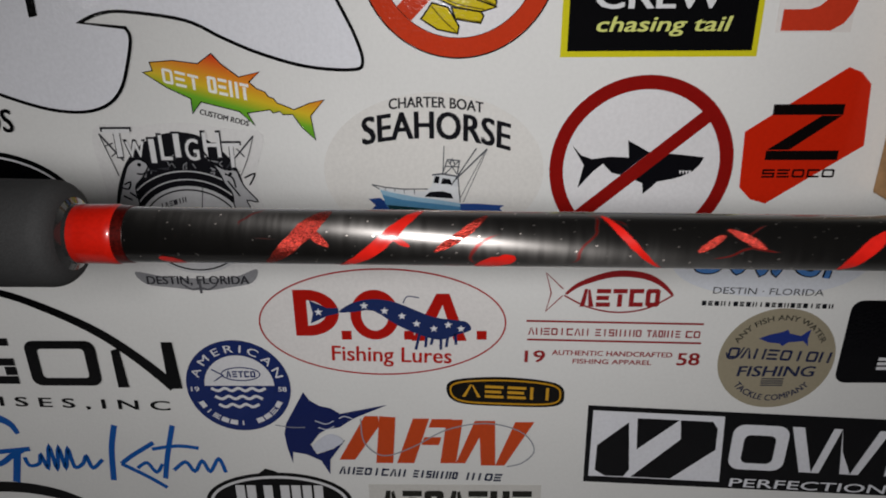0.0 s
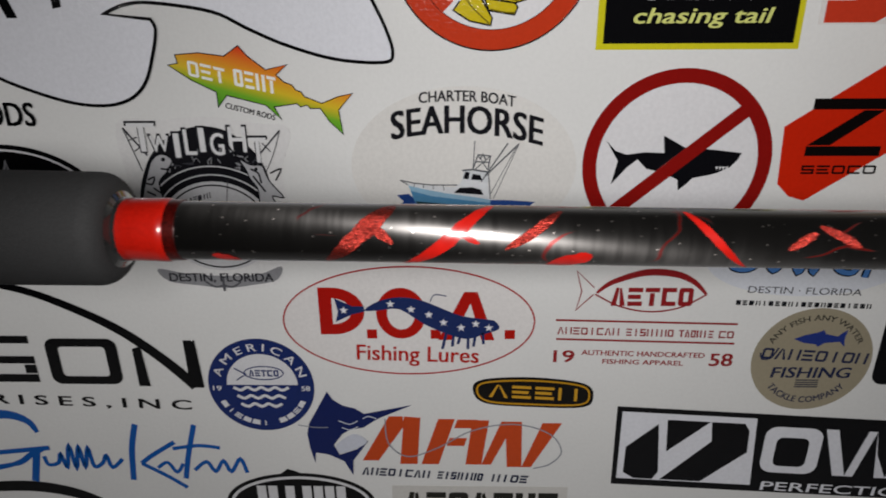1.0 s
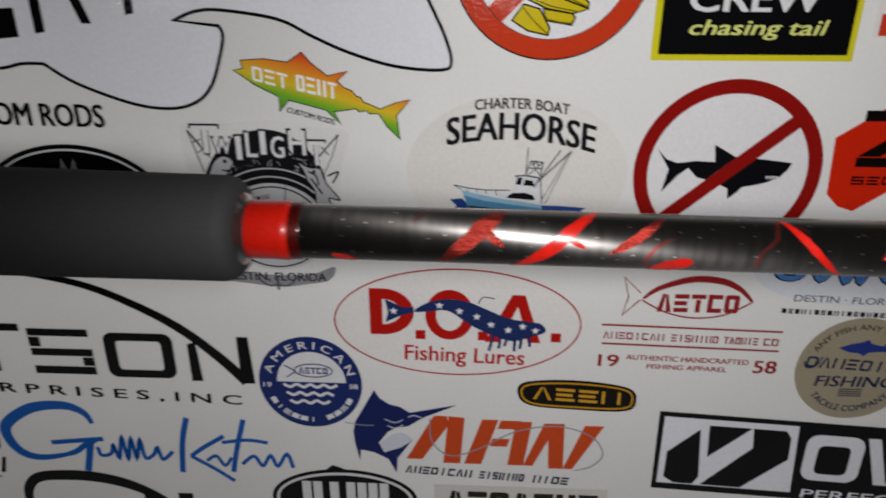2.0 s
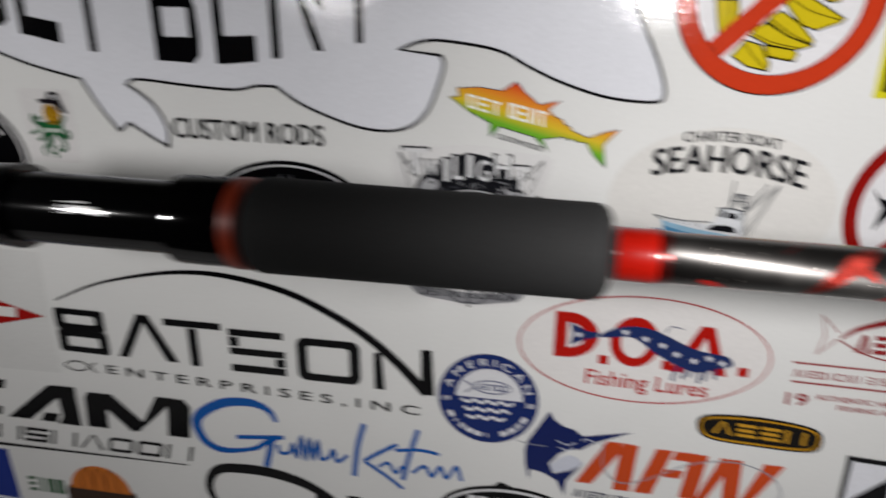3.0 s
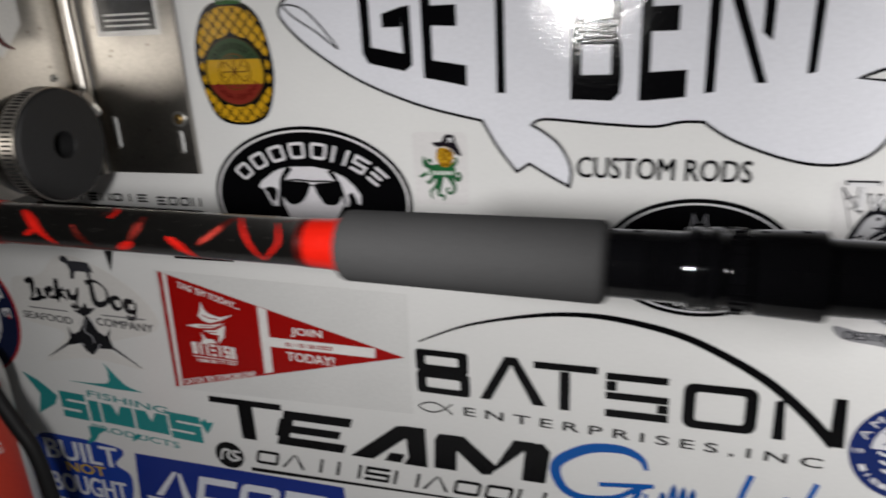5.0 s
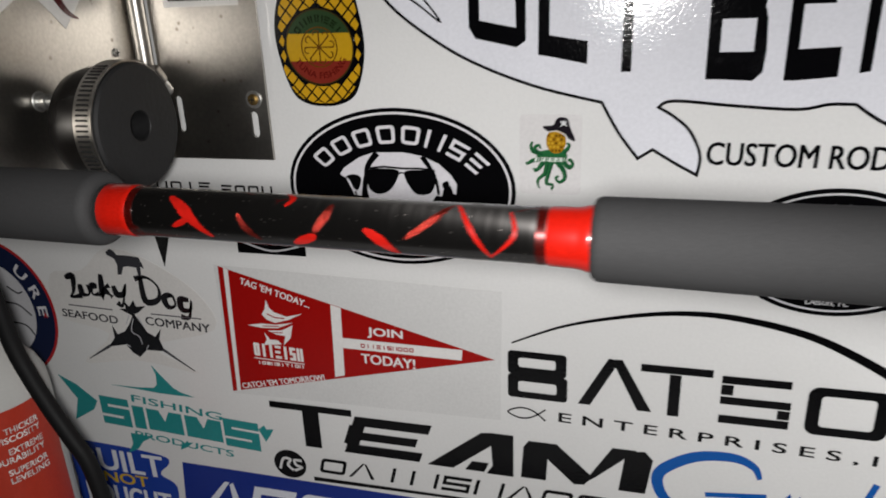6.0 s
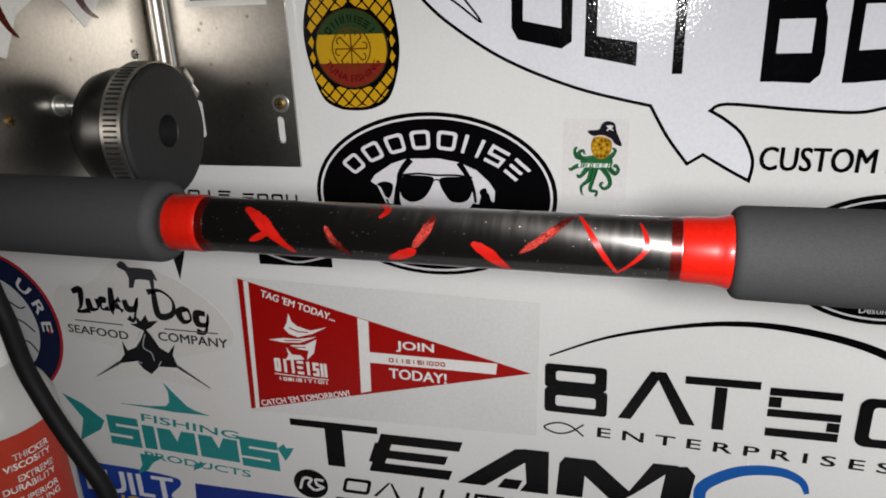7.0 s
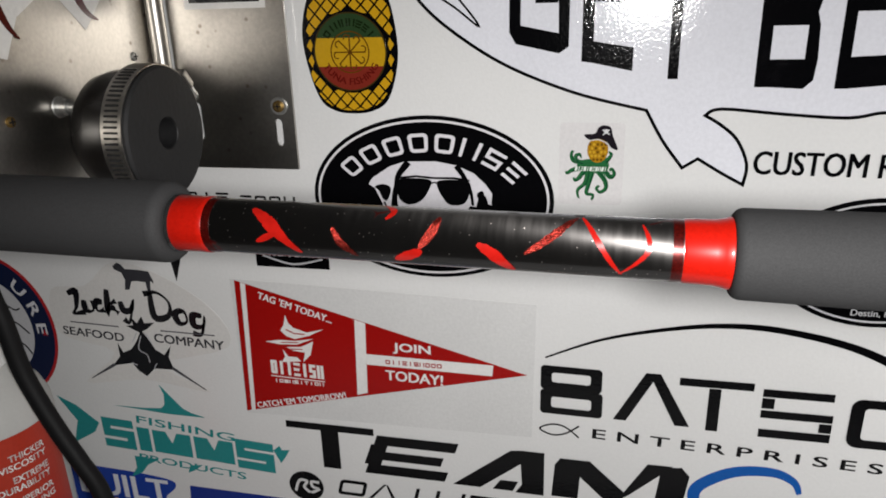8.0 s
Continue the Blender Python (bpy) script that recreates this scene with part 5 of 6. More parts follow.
def blue_script():
    s = sticker_at("blue_script_decal", "bright blue handwritten script decal", -0.295, 1.035)
    b = "1257a8"
    art(s, "capital", b, lambda bm: stroke(bm, spline([(-40, 20), (-45, 30), (-60, 36), (-85, 33), (-106, 20), (-111, 8), (-104, -8), (-88, -14), (-62, -9), (-50, -1), (-40, 5)], 7), 7.5, 1, taper=lambda q: 0.45 + 0.75 * math.sin(math.pi * min(1, q * 1.25)) if q < 0.8 else 0.45 + 0.2 * q))
    art(s, "cross_stroke", b, lambda bm: (stroke(bm, [(-76, 1), (-34, 6)], 4, 2), stroke(bm, [(-44, 5), (-52, -26)], 5.5, 1)))
    wavy = [(-40, -2), (-38, -10), (-30, -8), (-27, 0), (-24, -12), (-19, 8), (-17, -13), (-12, 7), (-10, -12), (-5, 6), (-3, -11), (4, -8), (8, -1), (11, -12), (20, -4)]
    art(s, "letter_stroke", b, lambda bm: stroke(bm, spline(wavy, 5), 3.1, 1))
    for p, w in (([(35, 28), (29, 6), (25, -24)], 4.5), ([(62, 12), (44, 0), (34, -8)], 3.6), ([(34, -8), (52, -20), (66, -31)], 3.2), ([(46, -12), (54, -7), (60, -16), (66, -8)], 2.8), ([(79, 28), (71, 0), (66, -22)], 4.0), ([(60, 6), (80, 9), (96, 7)], 3.0), ([(74, -14), (84, -6), (90, -15), (97, -5), (102, -15), (110, -3), (114, -16)], 3.0)):
        art(s, "letter_stroke", b, lambda bm, p=p, w=w: stroke(bm, spline(p, 5), w, 1))


def pennant():
    s = sticker_at("pennant_sticker", "red and white pennant sticker on clear film", -0.7, 1.17)
    art(s, "film", "d6d6d5", shape(([(-62, 26), (176, 20), (174, -90), (-62, -94)], 1)))
    rd = "9e1210"
    art(s, "pennant", rd, shape(([(-58, 25), (170, -37), (-62, -92)], 2)))
    wh = "e6e4e2"
    art(s, "stripe", wh, shape(([(-53, 23.6), (-49, 22.5), (-54, -90), (-57.5, -91)], 3)))
    art(s, "stripe", wh, shape(([(38.5, -1.5), (47, -3.8), (45, -64.3), (36.5, -66.8)], 3)))
    art(s, "stripe", wh, shape(([(46, -30), (145, -31), (144, -40), (46, -39)], 3)))
    lettering(s, wh, "TAG 'EM TODAY...", -40, 22, 11, 17, 3, bold=0.035, turn=-16)
    lettering(s, wh, "CATCH 'EM TOMORROW!", -51, 29, -88, -82.5, 3, bold=0.035, turn=12.5)
    lettering(s, wh, "JOIN", 68, 97, -27.5, -18.5, 3, bold=0.04, turn=-1)
    lettering(s, wh, "TODAY!", 61, 106, -51, -42.5, 3, bold=0.04, turn=-1)
    art(s, "small_mark", rd, lambda bm: plain_mark(bm, "oiieisuooo", 61, 106, -37, -33.5, 0.8, 4))
    for p in ([(-18.3, -1.9), (-16.4, -8.5), (-12.5, -12.3), (-1.5, -15.5), (12.6, -11.7), (0.2, -18.1), (-12.2, -21.9), (-19.3, -19.7), (-23.5, -15.2), (-20.3, -10.1)], [(-37.6, -26), (-25.1, -23.6), (-12.3, -23.6), (3.2, -20.6), (-10.6, -26.6), (-25.5, -27.5)], [(-19.7, -29.5), (-7.5, -28.4), (3.1, -22.7), (-0.1, -34.8), (-6.8, -41.7), (-4.6, -33.1), (-13.3, -32.4)], [(-23.3, -31.9), (-19.2, -37.8), (-11.8, -37.9), (-8.8, -41.2), (-25.3, -43.3), (-22, -38.1)]):
        art(s, "leaping_fish", wh, shape((p, 3)))
    art(s, "fin_line", rd, lambda bm: (stroke(bm, [(-18.7, -14.1), (-11.6, -17), (-3, -17)], 0.9, 4), stroke(bm, [(-24, -25.6), (-9.1, -24.7)], 0.7, 4), stroke(bm, [(-16.5, -30.9), (-6.3, -30.4)], 0.7, 4)))
    art(s, "mark", wh, lambda bm: (plain_mark(bm, "oiieisu", -36, 10, -54, -42, 2.4, 3, bend=lambda u, v: (u, v - 0.04 * (u + 36))), flat(bm, [(-36, -56), (10, -57.5), (10, -58.3), (-36, -56.8)], 3), plain_mark(bm, "iobueitiou", -34, 9, -62, -59, 0.8, 3)))


def pineapple():
    s = sticker_at("pineapple_sticker", "yellow pineapple sticker with green, yellow and red disc", -0.65, 1.368)
    body = spline([(-31, -12), (-33, 10), (-27, 32), (-14, 46), (12, 46), (26, 34), (32, 10), (32, -12), (25, -34), (14, -42), (0, -44), (-14, -42), (-24, -34)], 5, True)
    art(s, "backing", BLACK, shape((body, 1)))
    def scales(bm):
        """Diamond scales between crossing lines, cut by the rim and by the round badge."""
        for i in range(-8, 9):
            for j in range(-8, 9):
                mu, mv = (i - j) * 4.6, 1.0 + (i + j) * 5.0
                if (abs(mu) / 32) ** 2.6 + (abs(mv - 1) / 46) ** 2.6 > 1 or math.hypot(mu, mv + 3.5) < 25.5:
                    continue
                ring = []
                for du, dv in ((3.75, 0), (0, 4.15), (-3.75, 0), (0, -4.15)):
                    u, v = mu + du, mv + dv
                    far = ((abs(u) / 30.3) ** 2.6 + (abs(v - 1) / 42.8) ** 2.6) ** (1 / 2.6)
                    if far > 1:
                        u, v = u / far, 1 + (v - 1) / far
                    near = math.hypot(u, v + 3.5)
                    if near < 26.6:
                        u, v = u * 26.6 / near, -3.5 + (v + 3.5) * 26.6 / near
                    ring.append((u, v))
                area = sum(p[0] * q[1] - q[0] * p[1] for p, q in zip(ring, ring[1:] + ring[:1])) / 2
                if area > 4:
                    flat(bm, ring, 2)
    art(s, "scale", "c8991c", scales)
    art(s, "disc", "bf951c", shape((oval(0, -3.5, 25, 25), 3)))
    art(s, "disc_edge", "3a2f14", rings(0, -3.5, 25.4, 25.4, 0.9, 5))
    art(s, "green_cap", "2b4126", shape((oval(0, -3.5, 24.6, 24.6, 30, 22, 158), 4)))
    art(s, "red_base", "7c2a1f", shape((oval(0, -3.5, 24.6, 24.6, 30, 202, 338), 4)))
    art(s, "wheel", "5e3c10", lambda bm: (band(bm, oval(0, -3.5, 13.6, 13.6, 36), oval(0, -3.5, 12.8, 12.8, 36), 5), [stroke(bm, [(0, -3.5), (11 * math.cos(radians(45 * k)), -3.5 + 11 * math.sin(radians(45 * k)))], 0.9, 5) for k in range(8)], [stroke(bm, oval(9.2 * math.cos(radians(45 * k + 12)), -3.5 + 9.2 * math.sin(radians(45 * k + 12)), 2.1, 2.1, 10, 45 * k - 90, 45 * k + 120), 0.8, 5) for k in range(8)]))
    art(s, "mark", "16220f", lambda bm: plain_mark(bm, "oiuuueei", -20, 20, -2.4, 2.4, 1.1, 5, bend=on_arc(0, -3.5, 19)))
    lettering(s, "5a1410", "TUNA FISHING", -22, 22, -2.2, 2.2, 5, bold=0.02, bend=lambda u, v: ((19 - v) * math.sin(u / 19), -3.5 - (19 - v) * math.cos(u / 19)))
    art(s, "leaf", "2f5a2c", lambda bm: [flat(bm, [(-8 + 4 * k, 45), (-4 + 4 * k, 45), (-14 + 8 * k, 66)], 2) for k in range(5)])


def dog_oval():
    s = sticker_at("black_oval_sticker", "black oval sticker with white sunglasses-wearing dog shape", -0.599, 1.2651)
    art(s, "backing", BLACK, shape((oval(0, 0, 85.5, 58), 1)))
    art(s, "edge", "e4e2e4", rings(0, 0, 82.5, 55.2, 1.6, 2))
    def arch(u, v):
        a = u / 72
        return ((70 + v) * math.sin(a), -18 + (50 + v) * math.cos(a))
    art(s, "mark", "e0dee2", lambda bm: plain_mark(bm, "ooooouse", -66, 70, 1, 14, 2.3, 2, bend=arch, gap=0.26))
    white = "dddbe0"
    art(s, "head", white, shape(([(-17.1, 26.3), (5.2, 26.8), (19.2, 24.3), (25.7, 13.4), (28.7, -3.4)] + [(16, -22), (0, -26), (-16, -22)] + [(-23.2, -5.2), (-25.3, 12), (-21.9, 20.6)], 2)))
    art(s, "ear", white, shape(([(-16.5, 26.6), (-28.1, 22.7), (-40.8, 14.5), (-44, 9.8), (-39.5, 7), (-33.8, -5.6), (-28.5, -6), (-26.8, 4.8), (-23.3, 16.4)], 3)))
    art(s, "ear", white, shape(([(18.7, 24.6), (31.2, 19.1), (39.4, 11.5), (43.7, 5), (43.1, -2.9), (40.9, -1.9), (39.3, 3.7), (34.3, 2.4), (32.6, -4.4), (28.7, -4), (25.6, 12)], 3)))
    art(s, "patch", BLACK, shape((spline([(-39.5, 8.2), (-33.5, 10.1), (-27.8, 7.4), (-30.6, -1.4), (-34.1, -0.3), (-36.7, 5.4)], 3, True), 4)))
    art(s, "patch", BLACK, shape((spline([(33.3, 5.2), (37.1, 7), (38.2, 3.1), (34.3, 1.3)], 3, True), 4)))
    for p, w in (([(-14.3, 26.1), (-21.5, 17.2), (-23.7, 9.2), (-25, -5.9)], 5.0), ([(19.2, 24.3), (24.6, 16.2), (28.9, 6.5), (30.4, -3.4)], 4.0), ([(-33.1, -2.6), (-31.5, -6.7)], 1.6)):
        art(s, "ear_line", BLACK, lambda bm, p=p, w=w: stroke(bm, spline(p, 4), w, 5, taper=lambda q: 1.0 - 0.6 * q))
    art(s, "glasses", BLACK, lambda bm: (flat(bm, spline([(-21.7, 13.8), (-10.8, 15), (1.1, 13.9), (0, 7.6), (-5.7, -0.6), (-14.5, -4), (-21.3, -0.5), (-23.2, 7.5)], 4, True), 6), flat(bm, spline([(6.4, 13.4), (17.4, 14.6), (27.9, 13.2), (28.6, 6.5), (24.3, -2.1), (14.1, -3.1), (8.9, 2.8), (6, 8.6)], 4, True), 6), stroke(bm, [(-22.2, 15), (-9.3, 16.4), (4, 15.4), (17.4, 15.7), (28.4, 14.3)], 1.4, 6), stroke(bm, [(0.4, 11), (3.6, 12.5), (6.7, 11.2)], 1.0, 6)))
    art(s, "nose", BLACK, shape((spline([(-6, -18), (0, -15), (6, -18), (3, -24), (-3, -24)], 4, True), 6)))


def pirate():
    s = sticker_at("small_figure_sticker", "small clear sticker of green tentacles and dark hat", -0.49, 1.292)
    art(s, "film", "dcdada", shape((round_rect(-21, 20, -27, 27, 3), 1)))
    green, deep = "27633a", "17402a"
    for p in ([(-6.3, 1), (-9.6, 2.1), (-10.4, 5.4), (-7.9, 6.6), (-7.1, 4.3)], [(-8.5, 1.7), (-12.1, 2.8), (-13.3, 6.5), (-12.3, 9.1)], [(-7.4, -2.8), (-12.3, -4), (-15.5, -6), (-16.6, -4.9)], [(-4.3, -3.8), (-7.7, -8.8), (-10.2, -10.8), (-11.4, -8.9)], [(-2.1, -4.5), (-3.9, -12.5), (-8.5, -17.3), (-7.6, -22.7)], [(0.5, -4.9), (-1.7, -13.6), (-2.6, -19.4), (1.5, -20.4), (0.5, -23.6)], [(4.1, -4.4), (8.6, -10.3), (9.6, -15.6), (6.1, -18.4), (3.5, -15.8), (5.2, -13.8)], [(7.6, -3.2), (12.1, -8), (14.5, -6), (12.9, -2.7), (11.2, -3.9)], [(8.1, 2), (10.5, 3.9), (12.1, 6.9), (10.3, 8.4)]):
        art(s, "tentacle", green, lambda bm, p=p: stroke(bm, spline(p, 5), 3.6, 2, taper=lambda q: 1.0 - 0.68 * q))
        art(s, "tentacle_line", deep, lambda bm, p=p: stroke(bm, spline([(u + 0.7, v - 0.5) for u, v in p], 5), 0.8, 3, taper=lambda q: 1.0 - 0.6 * q))
    art(s, "body", green, shape((spline([(-9.5, -0.6), (-6.7, 2.5), (-1, 3.7), (5.9, 3.5), (10.6, 1.3), (9.8, -3.5), (2.7, -5.6), (-7.4, -3.9)], 4, True), 3)))
    head = [(3.4, 9.7)][0]
    art(s, "head", "a87b1c", shape((oval(*head, 6.6, 8.4, 26), 4)))
    rnd = random.Random(3)
    for i in range(5):
        for j in range(6):
            u, v = -4.8 + 2.4 * i + 1.2 * (j % 2), -6.4 + 2.5 * j
            if (u / 6) ** 2 + (v / 7.8) ** 2 < 0.95:
                art(s, "scale", "c9a02c" if rnd.random() < 0.6 else "6d4c12", shape((oval(head[0] + u, head[1] + v, 0.95, 1.0, 6), 5)))
    art(s, "hat", "1e1a20", shape((spline([(-5.5, 19.5), (1.2, 20.3), (3.2, 23.9), (6.3, 25.6), (10.9, 24.3), (12.6, 18.6), (16, 10.3), (11.9, 11.3), (8.9, 14.9), (3.5, 17), (-1.8, 16.2)], 4, True), 6)))
    art(s, "hat_edge", "d8d8da", lambda bm: stroke(bm, spline([(-1.1, 15.9), (3.5, 16.5), (8.5, 14.4), (11.5, 10.9)], 5), 0.6, 7))
    art(s, "badge", "d8d8da", lambda bm: (flat(bm, oval(*[(8.2, 21.8)][0], 1.5, 1.5, 10), 7), stroke(bm, [(6, 22.9), (10.4, 19.7)], 0.7, 7), stroke(bm, [(6.2, 19.6), (10.2, 22.9)], 0.7, 7)))
    art(s, "small_mark", "dfe6df", lambda bm: plain_mark(bm, "biebibebubi", -11, 9.5, -4.2, -1.4, 0.5, 5, slant=0.2))


def seat_oval():
    s = sticker_at("dark_oval_sticker", "black oval sticker with a thin white edge line", -0.31, 1.232)
    art(s, "backing", BLACK, shape((oval(0, 0, 64, 43), 1)))
    art(s, "edge", "dddde0", rings(0, 0, 60.5, 40, 1.3, 2))
    lettering(s, "e0e0e2", "Destin, FL", -13, 12, -36, -31, 3, bold=0.01)
    art(s, "figure", "77777c", lambda bm: (flat(bm, oval(0, 10, 10, 14, 20), 3), stroke(bm, [(-5, 24), (-4, 32), (-2, 26)], 1.6, 3), stroke(bm, [(5, 24), (4, 32), (2, 26)], 1.6, 3)))


def temple():
    s = sticker_at("thin_line_decal", "thin black decal of plain block shapes over a line", -0.765, 1.2585)
    art(s, "mark", BLACK, lambda bm: (plain_mark(bm, "teuoie", -64, 13, -0.5, 6.5, 1.6, 1, gap=0.22), plain_mark(bm, "eoou", 20, 66, -2.5, 5, 1.6, 1, gap=0.22)))
    art(s, "rule", BLACK, lambda bm: flat(bm, [(-110, -5), (66, -8.5), (66, -6.2), (-110, -3)], 1))
    t = sticker_at("thorn_decal", "small black pointed decal", -0.806, 1.215)
    art(t, "thorn", BLACK, shape(([(-8, 10), (9, 10), (-2.5, -24)], 1)))
    k = sticker_at("black_label_sticker", "small black rectangular label with pale script", -0.707, 1.222)
    art(k, "backing", BLACK, shape((rect(-30, 29, -14, 14), 1)))
    art(k, "mark", "c9c9cc", lambda bm: (plain_mark(bm, "uoieuu", -20, 22, -5, 6, 1.8, 2, slant=0.2), stroke(bm, spline([(-24, -5), (0, -11), (24, -6)], 5), 1.4, 2)))


def lucky():
    s = sticker_at("seafood_decal", "black and grey decal of a dog and crossed billfish", -0.855, 1.15)
    art(s, "film", "dad8d5", shape((spline([(-74, 26), (-40, 32), (-10, 54), (30, 46), (74, 18), (84, -14), (20, -36), (62, -58), (0, -52), (-58, -60), (-24, -28), (-74, -14)], 4, True), 1)))
    art(s, "dog", "35353a", shape(([(-9.6, 50.9), (-5.2, 54.1), (-1.6, 52.4), (1.1, 48.8), (11.9, 48.9), (22.3, 47.9), (25, 41.1), (25.5, 37.9), (22.5, 39.9), (21.6, 31.7), (18.7, 31.5), (18.3, 38.5), (10, 39.1), (5.3, 38.3), (2.1, 31), (-1.9, 30.8), (-0.2, 39.6), (-2.4, 45.4), (-8.7, 48.3)], 2)))
    art(s, "script", "17171b", lambda bm: [stroke(bm, spline(p, 5), 5.3, 2, taper=lambda q: 0.75 + 0.4 * math.sin(7 * q)) for p in ([(-58, 24), (-50, 26), (-52, 12), (-56, 6), (-44, 8)], [(-44, 19), (-43, 10), (-36, 10), (-35, 19)], [(-26, 18), (-32, 18), (-32, 10), (-25, 11)], [(-20, 30), (-22, 10), (-20, 16), (-13, 20)], [(-19, 15), (-12, 9)], [(-9, 20), (-7, 12), (0, 13), (3, 21), (-3, 2), (-8, 4)])])
    art(s, "script", "17171b", lambda bm: [stroke(bm, spline(p, 5), 5.3, 2, taper=lambda q: 0.75 + 0.4 * math.sin(7 * q)) for p in ([(20, 30), (21, 8), (34, 10), (36, 22), (26, 30), (14, 28)], [(46, 16), (40, 12), (43, 4), (50, 6), (49, 14), (45, 15)], [(64, 12), (56, 12), (56, 3), (64, 3), (66, 11), (62, -4), (54, -4)])])
    art(s, "rule", "55555a", lambda bm: flat(bm, [(-61, -2.6), (-15, -4), (-15, -3), (-61, -1.6)], 2))
    art(s, "rule", "55555a", lambda bm: flat(bm, [(24, -4.6), (73, -5.2), (73, -4.2), (24, -3.6)], 2))
    lettering(s, "35353a", "SEAFOOD", -70, -12, -14, -6.5, 2, bold=0.02, turn=-3)
    lettering(s, "35353a", "COMPANY", 17, 80, -15, -7, 2, bold=0.02, turn=-2)
    art(s, "billfish", "17171b", shape(([(5.8, -4.9), (-0.8, -16.3), (-7, -23.8), (-15.4, -27.4), (-19.1, -19), (-19.2, -31.3), (-27.8, -40.9), (-8.4, -36.8), (-3.2, -44), (3.7, -48.2), (12.3, -40.2), (30.5, -39.7), (27.3, -28.4), (30.9, -17.7), (23.6, -26.4), (16.2, -22.4), (10.1, -11.4)], 2)))
    art(s, "crown", "17171b", shape(([(-7.3, -1.9), (-0.7, -0.9), (-1.1, 5.9), (3.2, 1.1), (8.5, 7.7), (10.2, 1.7), (19.6, 2.9), (12.2, -3.3), (4.5, -7.3), (0.2, -5.3)], 3)))
    for p in ([(-25.7, -39.6), (-51.7, -55.3)], [(29.1, -38.1), (57.8, -56.5)]):
        art(s, "bill", "45454a", lambda bm, p=p: stroke(bm, p, 2.4, 2, taper=lambda q: 1.2 - 0.9 * q))
    for p in ([(5.1, -10.1), (0.9, -22.5), (7.7, -27.2), (9.2, -34.6)], [(-3.8, -16.5), (1.5, -7.5)], [(-8.2, -36.2), (-3.3, -38.1)], [(12.4, -39.6), (15.7, -34.6)], [(9.8, -6.9), (14.3, -16.8)]):
        art(s, "fin_line", "b9b9bd", lambda bm, p=p: stroke(bm, spline(p, 4), 0.7, 4))


def simms():
    s = sticker_at("teal_fish_decal", "teal fish-shaped decal with block lettering", -0.83, 1.035)
    t = "2a8b8c"
    art(s, "tail", t, shape(([(-118, 38), (-100, 30), (-80, 14), (-86, 4), (-110, -10), (-102, 14)], 1)))
    art(s, "fin", t, shape(([(-60, 34), (-30, 34.5), (-14, 36), (-10, 40), (-9, 50), (-12, 59), (-4, 50), (7, 38), (14, 34.5), (27, 31), (-8, 31), (-30, 32.5)], 1)))
    art(s, "fin", t, shape(([(-50, -17), (-26, -18), (-38, -25), (-45, -34), (-57, -40), (-50, -29)], 1)))
    art(s, "fin", t, shape(([(5, -20), (17, -18), (10, -24), (2, -28)], 1)))
    lettering(s, t, "FISHING", -41, 52, 18.5, 26, 1, bold=0.09, turn=-5)
    art(s, "mark", t, lambda bm: plain_mark(bm, "s", -78, -45, -13, 17, 8.0, 1, gap=0.06, bend=lambda u, v: (u, v - 0.05 * u)))
    art(s, "mark", t, lambda bm: plain_mark(bm, "b", -43, -30, -12, 12, 8.0, 1, gap=0.06, bend=lambda u, v: (u, v - 0.05 * u)))
    art(s, "mark", t, lambda bm: plain_mark(bm, "mm", -29, 51, -11, 11.5, 13.0, 1, gap=0.08, bend=lambda u, v: (u, v - 0.05 * u)))
    art(s, "mark", t, lambda bm: plain_mark(bm, "s", 51, 88, -13, 16, 8.0, 1, gap=0.06, bend=lambda u, v: (u, v - 0.05 * u)))
    lettering(s, t, "PRODUCTS", -45, 58, -20.5, -13.5, 1, bold=0.09, turn=-4)
    art(s, "mouth", t, shape(([(87, 6), (93, 11), (95, 7), (102, 8), (98, 1), (93, -6)], 1)))


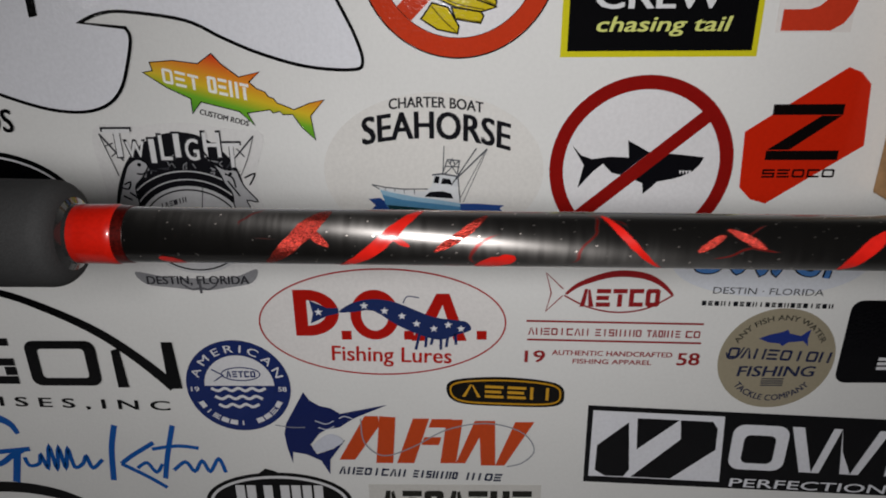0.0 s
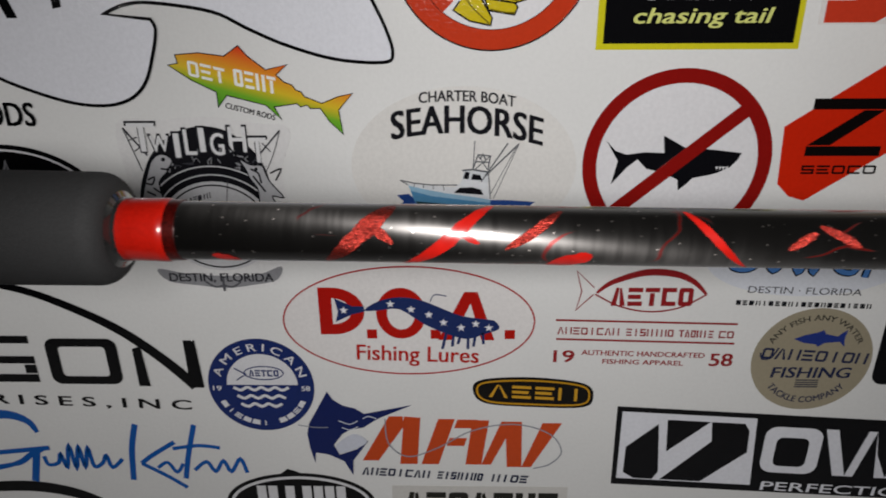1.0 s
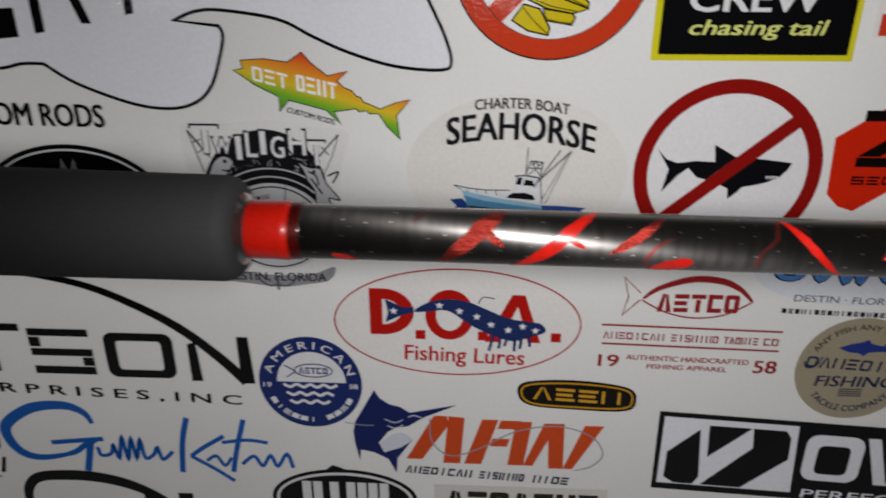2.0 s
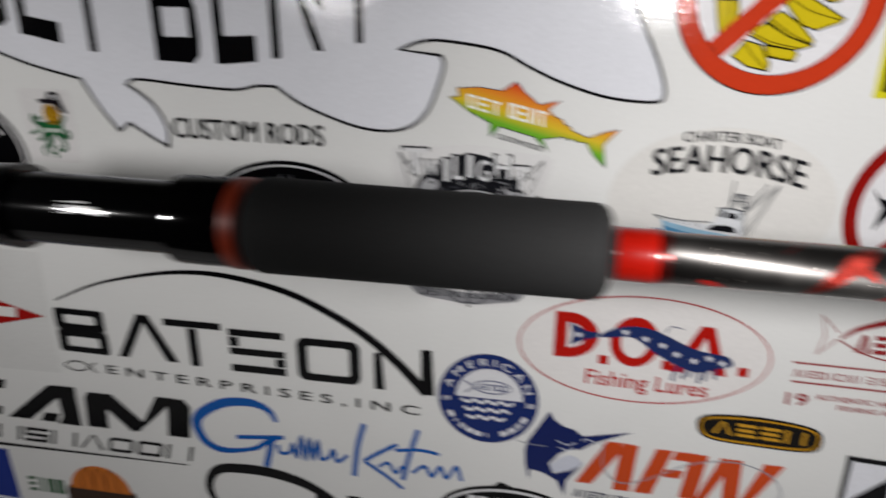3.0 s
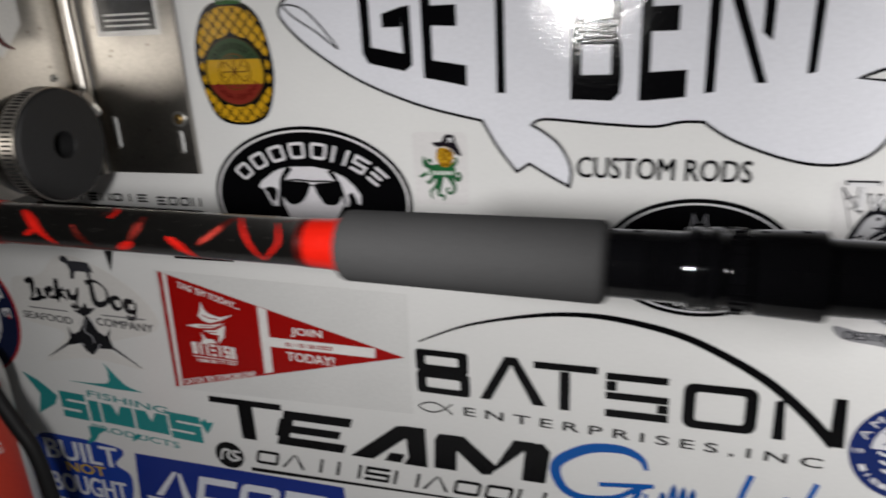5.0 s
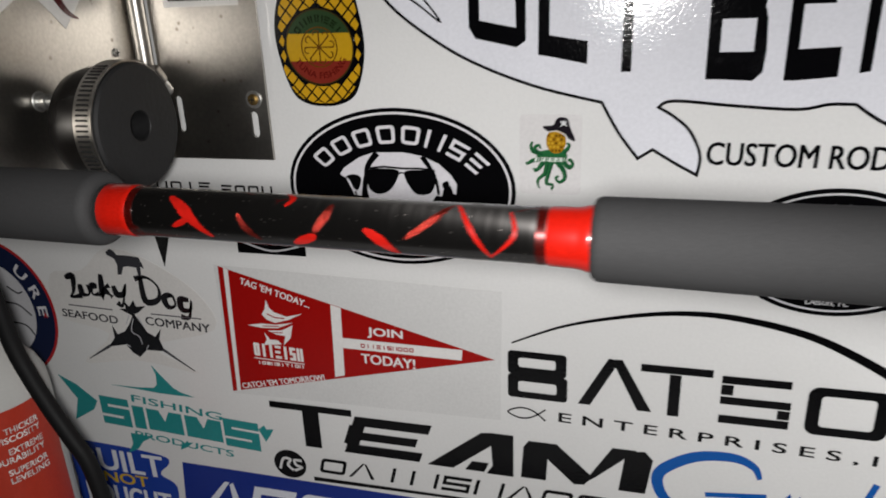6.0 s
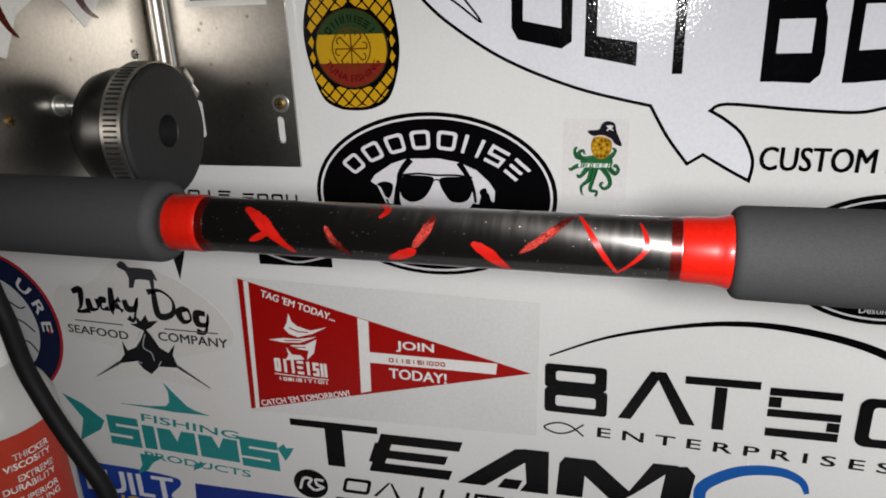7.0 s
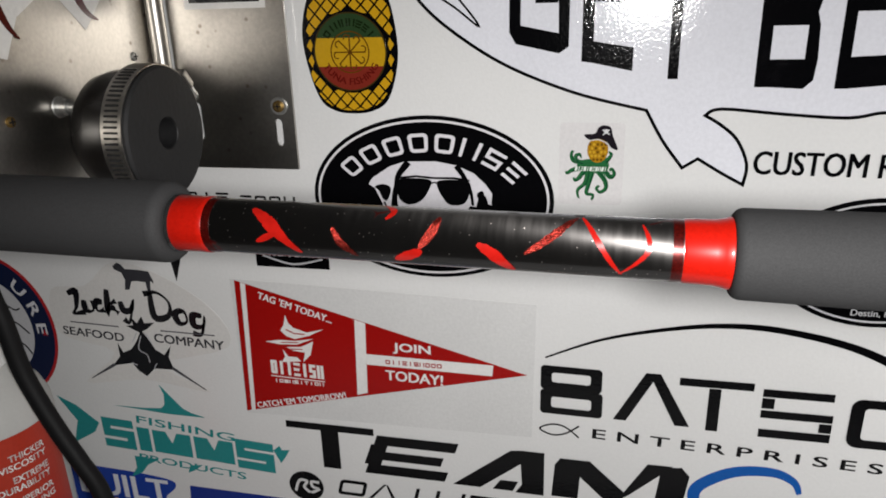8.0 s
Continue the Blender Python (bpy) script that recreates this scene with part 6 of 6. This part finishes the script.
def lower_row():
    s = sticker_at("blue_panel_sticker", "blue panel sticker with pale slanted blocks", -0.7, 1.0)
    art(s, "panel", "1c3288", shape(([(-129, -7), (101, -8), (104, -120), (-140, -120)], 1)))
    art(s, "edge", "dfe2ea", shape(([(-124, -60), (102, -66), (102, -63), (-124, -57)], 2)))
    art(s, "mark", "dfe2ea", lambda bm: plain_mark(bm, "acos", -116, 76, -54, -22, 8, 2, slant=0.3, gap=0.12))
    s = sticker_at("slogan_sticker", "blue and white slogan sticker with yellow middle line", -0.9, 0.965)
    blue = "2443a0"
    art(s, "backing", blue, shape((spline([(-52, 32), (-10, 36), (48, 32), (56, 24), (44, 10), (60, -2), (54, -34), (40, -44), (-48, -44), (-56, -10)], 4, True), 1)))
    lettering(s, "e2e4ea", "BUILT", -44, 48, 6, 30, 2, bold=0.05)
    lettering(s, "d6b13a", "NOT", -22, 28, -8, 4, 2, bold=0.04)
    lettering(s, "e2e4ea", "BOUGHT", -46, 50, -36, -12, 2, bold=0.05)
    s = sticker_at("orange_cap_sticker", "sticker with an orange half dome and green blocks", -0.515, 0.955)
    art(s, "dome", "c8702a", shape((oval(5, 4, 30, 27, 30, 0, 180), 2)))
    art(s, "dome_line", "5a2a12", lambda bm: [stroke(bm, oval(5 + 12 * k, 4, 6, 24, 14, 0, 180), 0.8, 3) for k in (-1, 0, 1)])
    art(s, "backing", "3a2a20", shape((round_rect(-30, 40, -40, 8, 8), 1)))
    art(s, "mark", "2f5a3a", lambda bm: plain_mark(bm, "eioo", -70, -32, -6, 10, 3.4, 1))
    s = sticker_at("black_swoosh_decal", "black curved swoosh decal with block ends", -0.335, 0.985)
    art(s, "swoosh", BLACK, lambda bm: stroke(bm, spline([(-52, -40), (-67, -8), (-58, 14), (-30, 19), (0, 17), (28, 8), (52, -10), (62, -40)], 6), 9, 1, taper=lambda q: 0.5 + 0.6 * math.sin(math.pi * q)))
    art(s, "upright", BLACK, lambda bm: (flat(bm, rect(30, 40, -60, 5), 2), flat(bm, rect(58, 70, -60, 5), 2)))
    s = sticker_at("grip_oval_sticker", "black oval sticker with pale block shapes", -0.142, 0.99)
    art(s, "backing", BLACK, lambda bm: (flat(bm, oval(0, 0, 58, 29), 1), flat(bm, [(-14, 28), (-8, 33), (-2, 31), (6, 27)], 2)))
    art(s, "edge", "d9d9dc", rings(0, 0, 54.5, 26, 2.4, 2))
    art(s, "mark", "d9d9dc", lambda bm: plain_mark(bm, "uiuu", -34, 36, -8, 17, 7, 3, gap=0.1))
    s = sticker_at("boot_decal", "dark grey block-shape decal on clear film", -0.005, 0.99)
    art(s, "film", "cfcdc9", shape((rect(-66, 68, -24, 18), 1)))
    art(s, "mark", "24241f", lambda bm: plain_mark(bm, "atoatue", -58, 62, -12, 12, 5.5, 2, gap=0.12))


def round_left():
    s = sticker_at("round_ring_sticker", "round navy ring sticker with a red outer edge", -1.0, 1.137)
    art(s, "backing", "b02a2e", shape((oval(0, 0, 67, 70), 1)))
    art(s, "ring", "1b2340", rings(0, 0, 64.5, 67.5, 20, 3))
    art(s, "disc", "c9c9cc", shape((oval(0, 0, 46, 49), 2)))
    lettering(s, "d8d8dc", "U R E", 36, 84, 4, 14, 4, bold=0.03, bend=lambda u, v: ((45 + v) * math.sin(u / 52), (47 + v) * math.cos(u / 52)))
    art(s, "dot", "b02a2e", shape((star(56, -2, 3.4), 4)))
    art(s, "figure", "2a2a30", lambda bm: [stroke(bm, spline(p, 5), 1.4, 3) for p in ([(20, 24), (30, 18), (36, 20)], [(14, 8), (28, 6), (40, -4)], [(10, -12), (30, -14), (38, -24)])])


def plate_stickers():
    s = sticker_at("bracket_label_sticker", "white label with black printed panel on the steel bracket", -0.7325, 1.4090, 0.4664)
    art(s, "backing", "e2e0dc", shape((rect(-30, 29, -15, 30), 1)))
    art(s, "panel", "141414", lambda bm: (flat(bm, rect(-26, 25, -11, 24), 2)))
    art(s, "bar", "d8d6d2", lambda bm: [flat(bm, rect(-21, 20, -8 + 4 * k, -6.6 + 4 * k), 3) for k in range(3)])
    w = sticker_at("bracket_script_sticker", "white-edged dark red script sticker on the steel bracket", -0.788, 1.404, 0.3665)
    w.rotation_euler = (0, 0, radians(90))
    w.scale = (1.22, 1.0, 1.1)
    art(w, "backing", "e0deda", shape(([(-36, -26), (-26, -29), (-16, -10), (6, 4), (26, -18), (44, 2), (46, 50), (-40, 50)], 1)))
    art(w, "script", "4a1416", lambda bm: (stroke(bm, spline([(-36, 18), (-28, 0), (-22, -14), (-17, -20)], 5), 7, 2, taper=lambda q: 1.1 - q), stroke(bm, spline([(10, 28), (20, 6), (28, -8), (36, -13)], 5), 8, 2, taper=lambda q: 1.1 - q), stroke(bm, [(-30, 40), (40, 44)], 9, 2)))
    art(w, "small_mark", "1c1c20", lambda bm: plain_mark(bm, "oos", -44, -34, -24, -18, 1.0, 2))


for build in (big_fish, small_fish, twilight, seahorse, no_shark, no_banana, crew, zebco, doa, round_badges, keen, marlin, apparel, bowd, owner, batson, team, blue_script, pennant, pineapple, dog_oval, pirate, seat_oval, temple, lucky, simms, lower_row, round_left, plate_stickers):
    build()
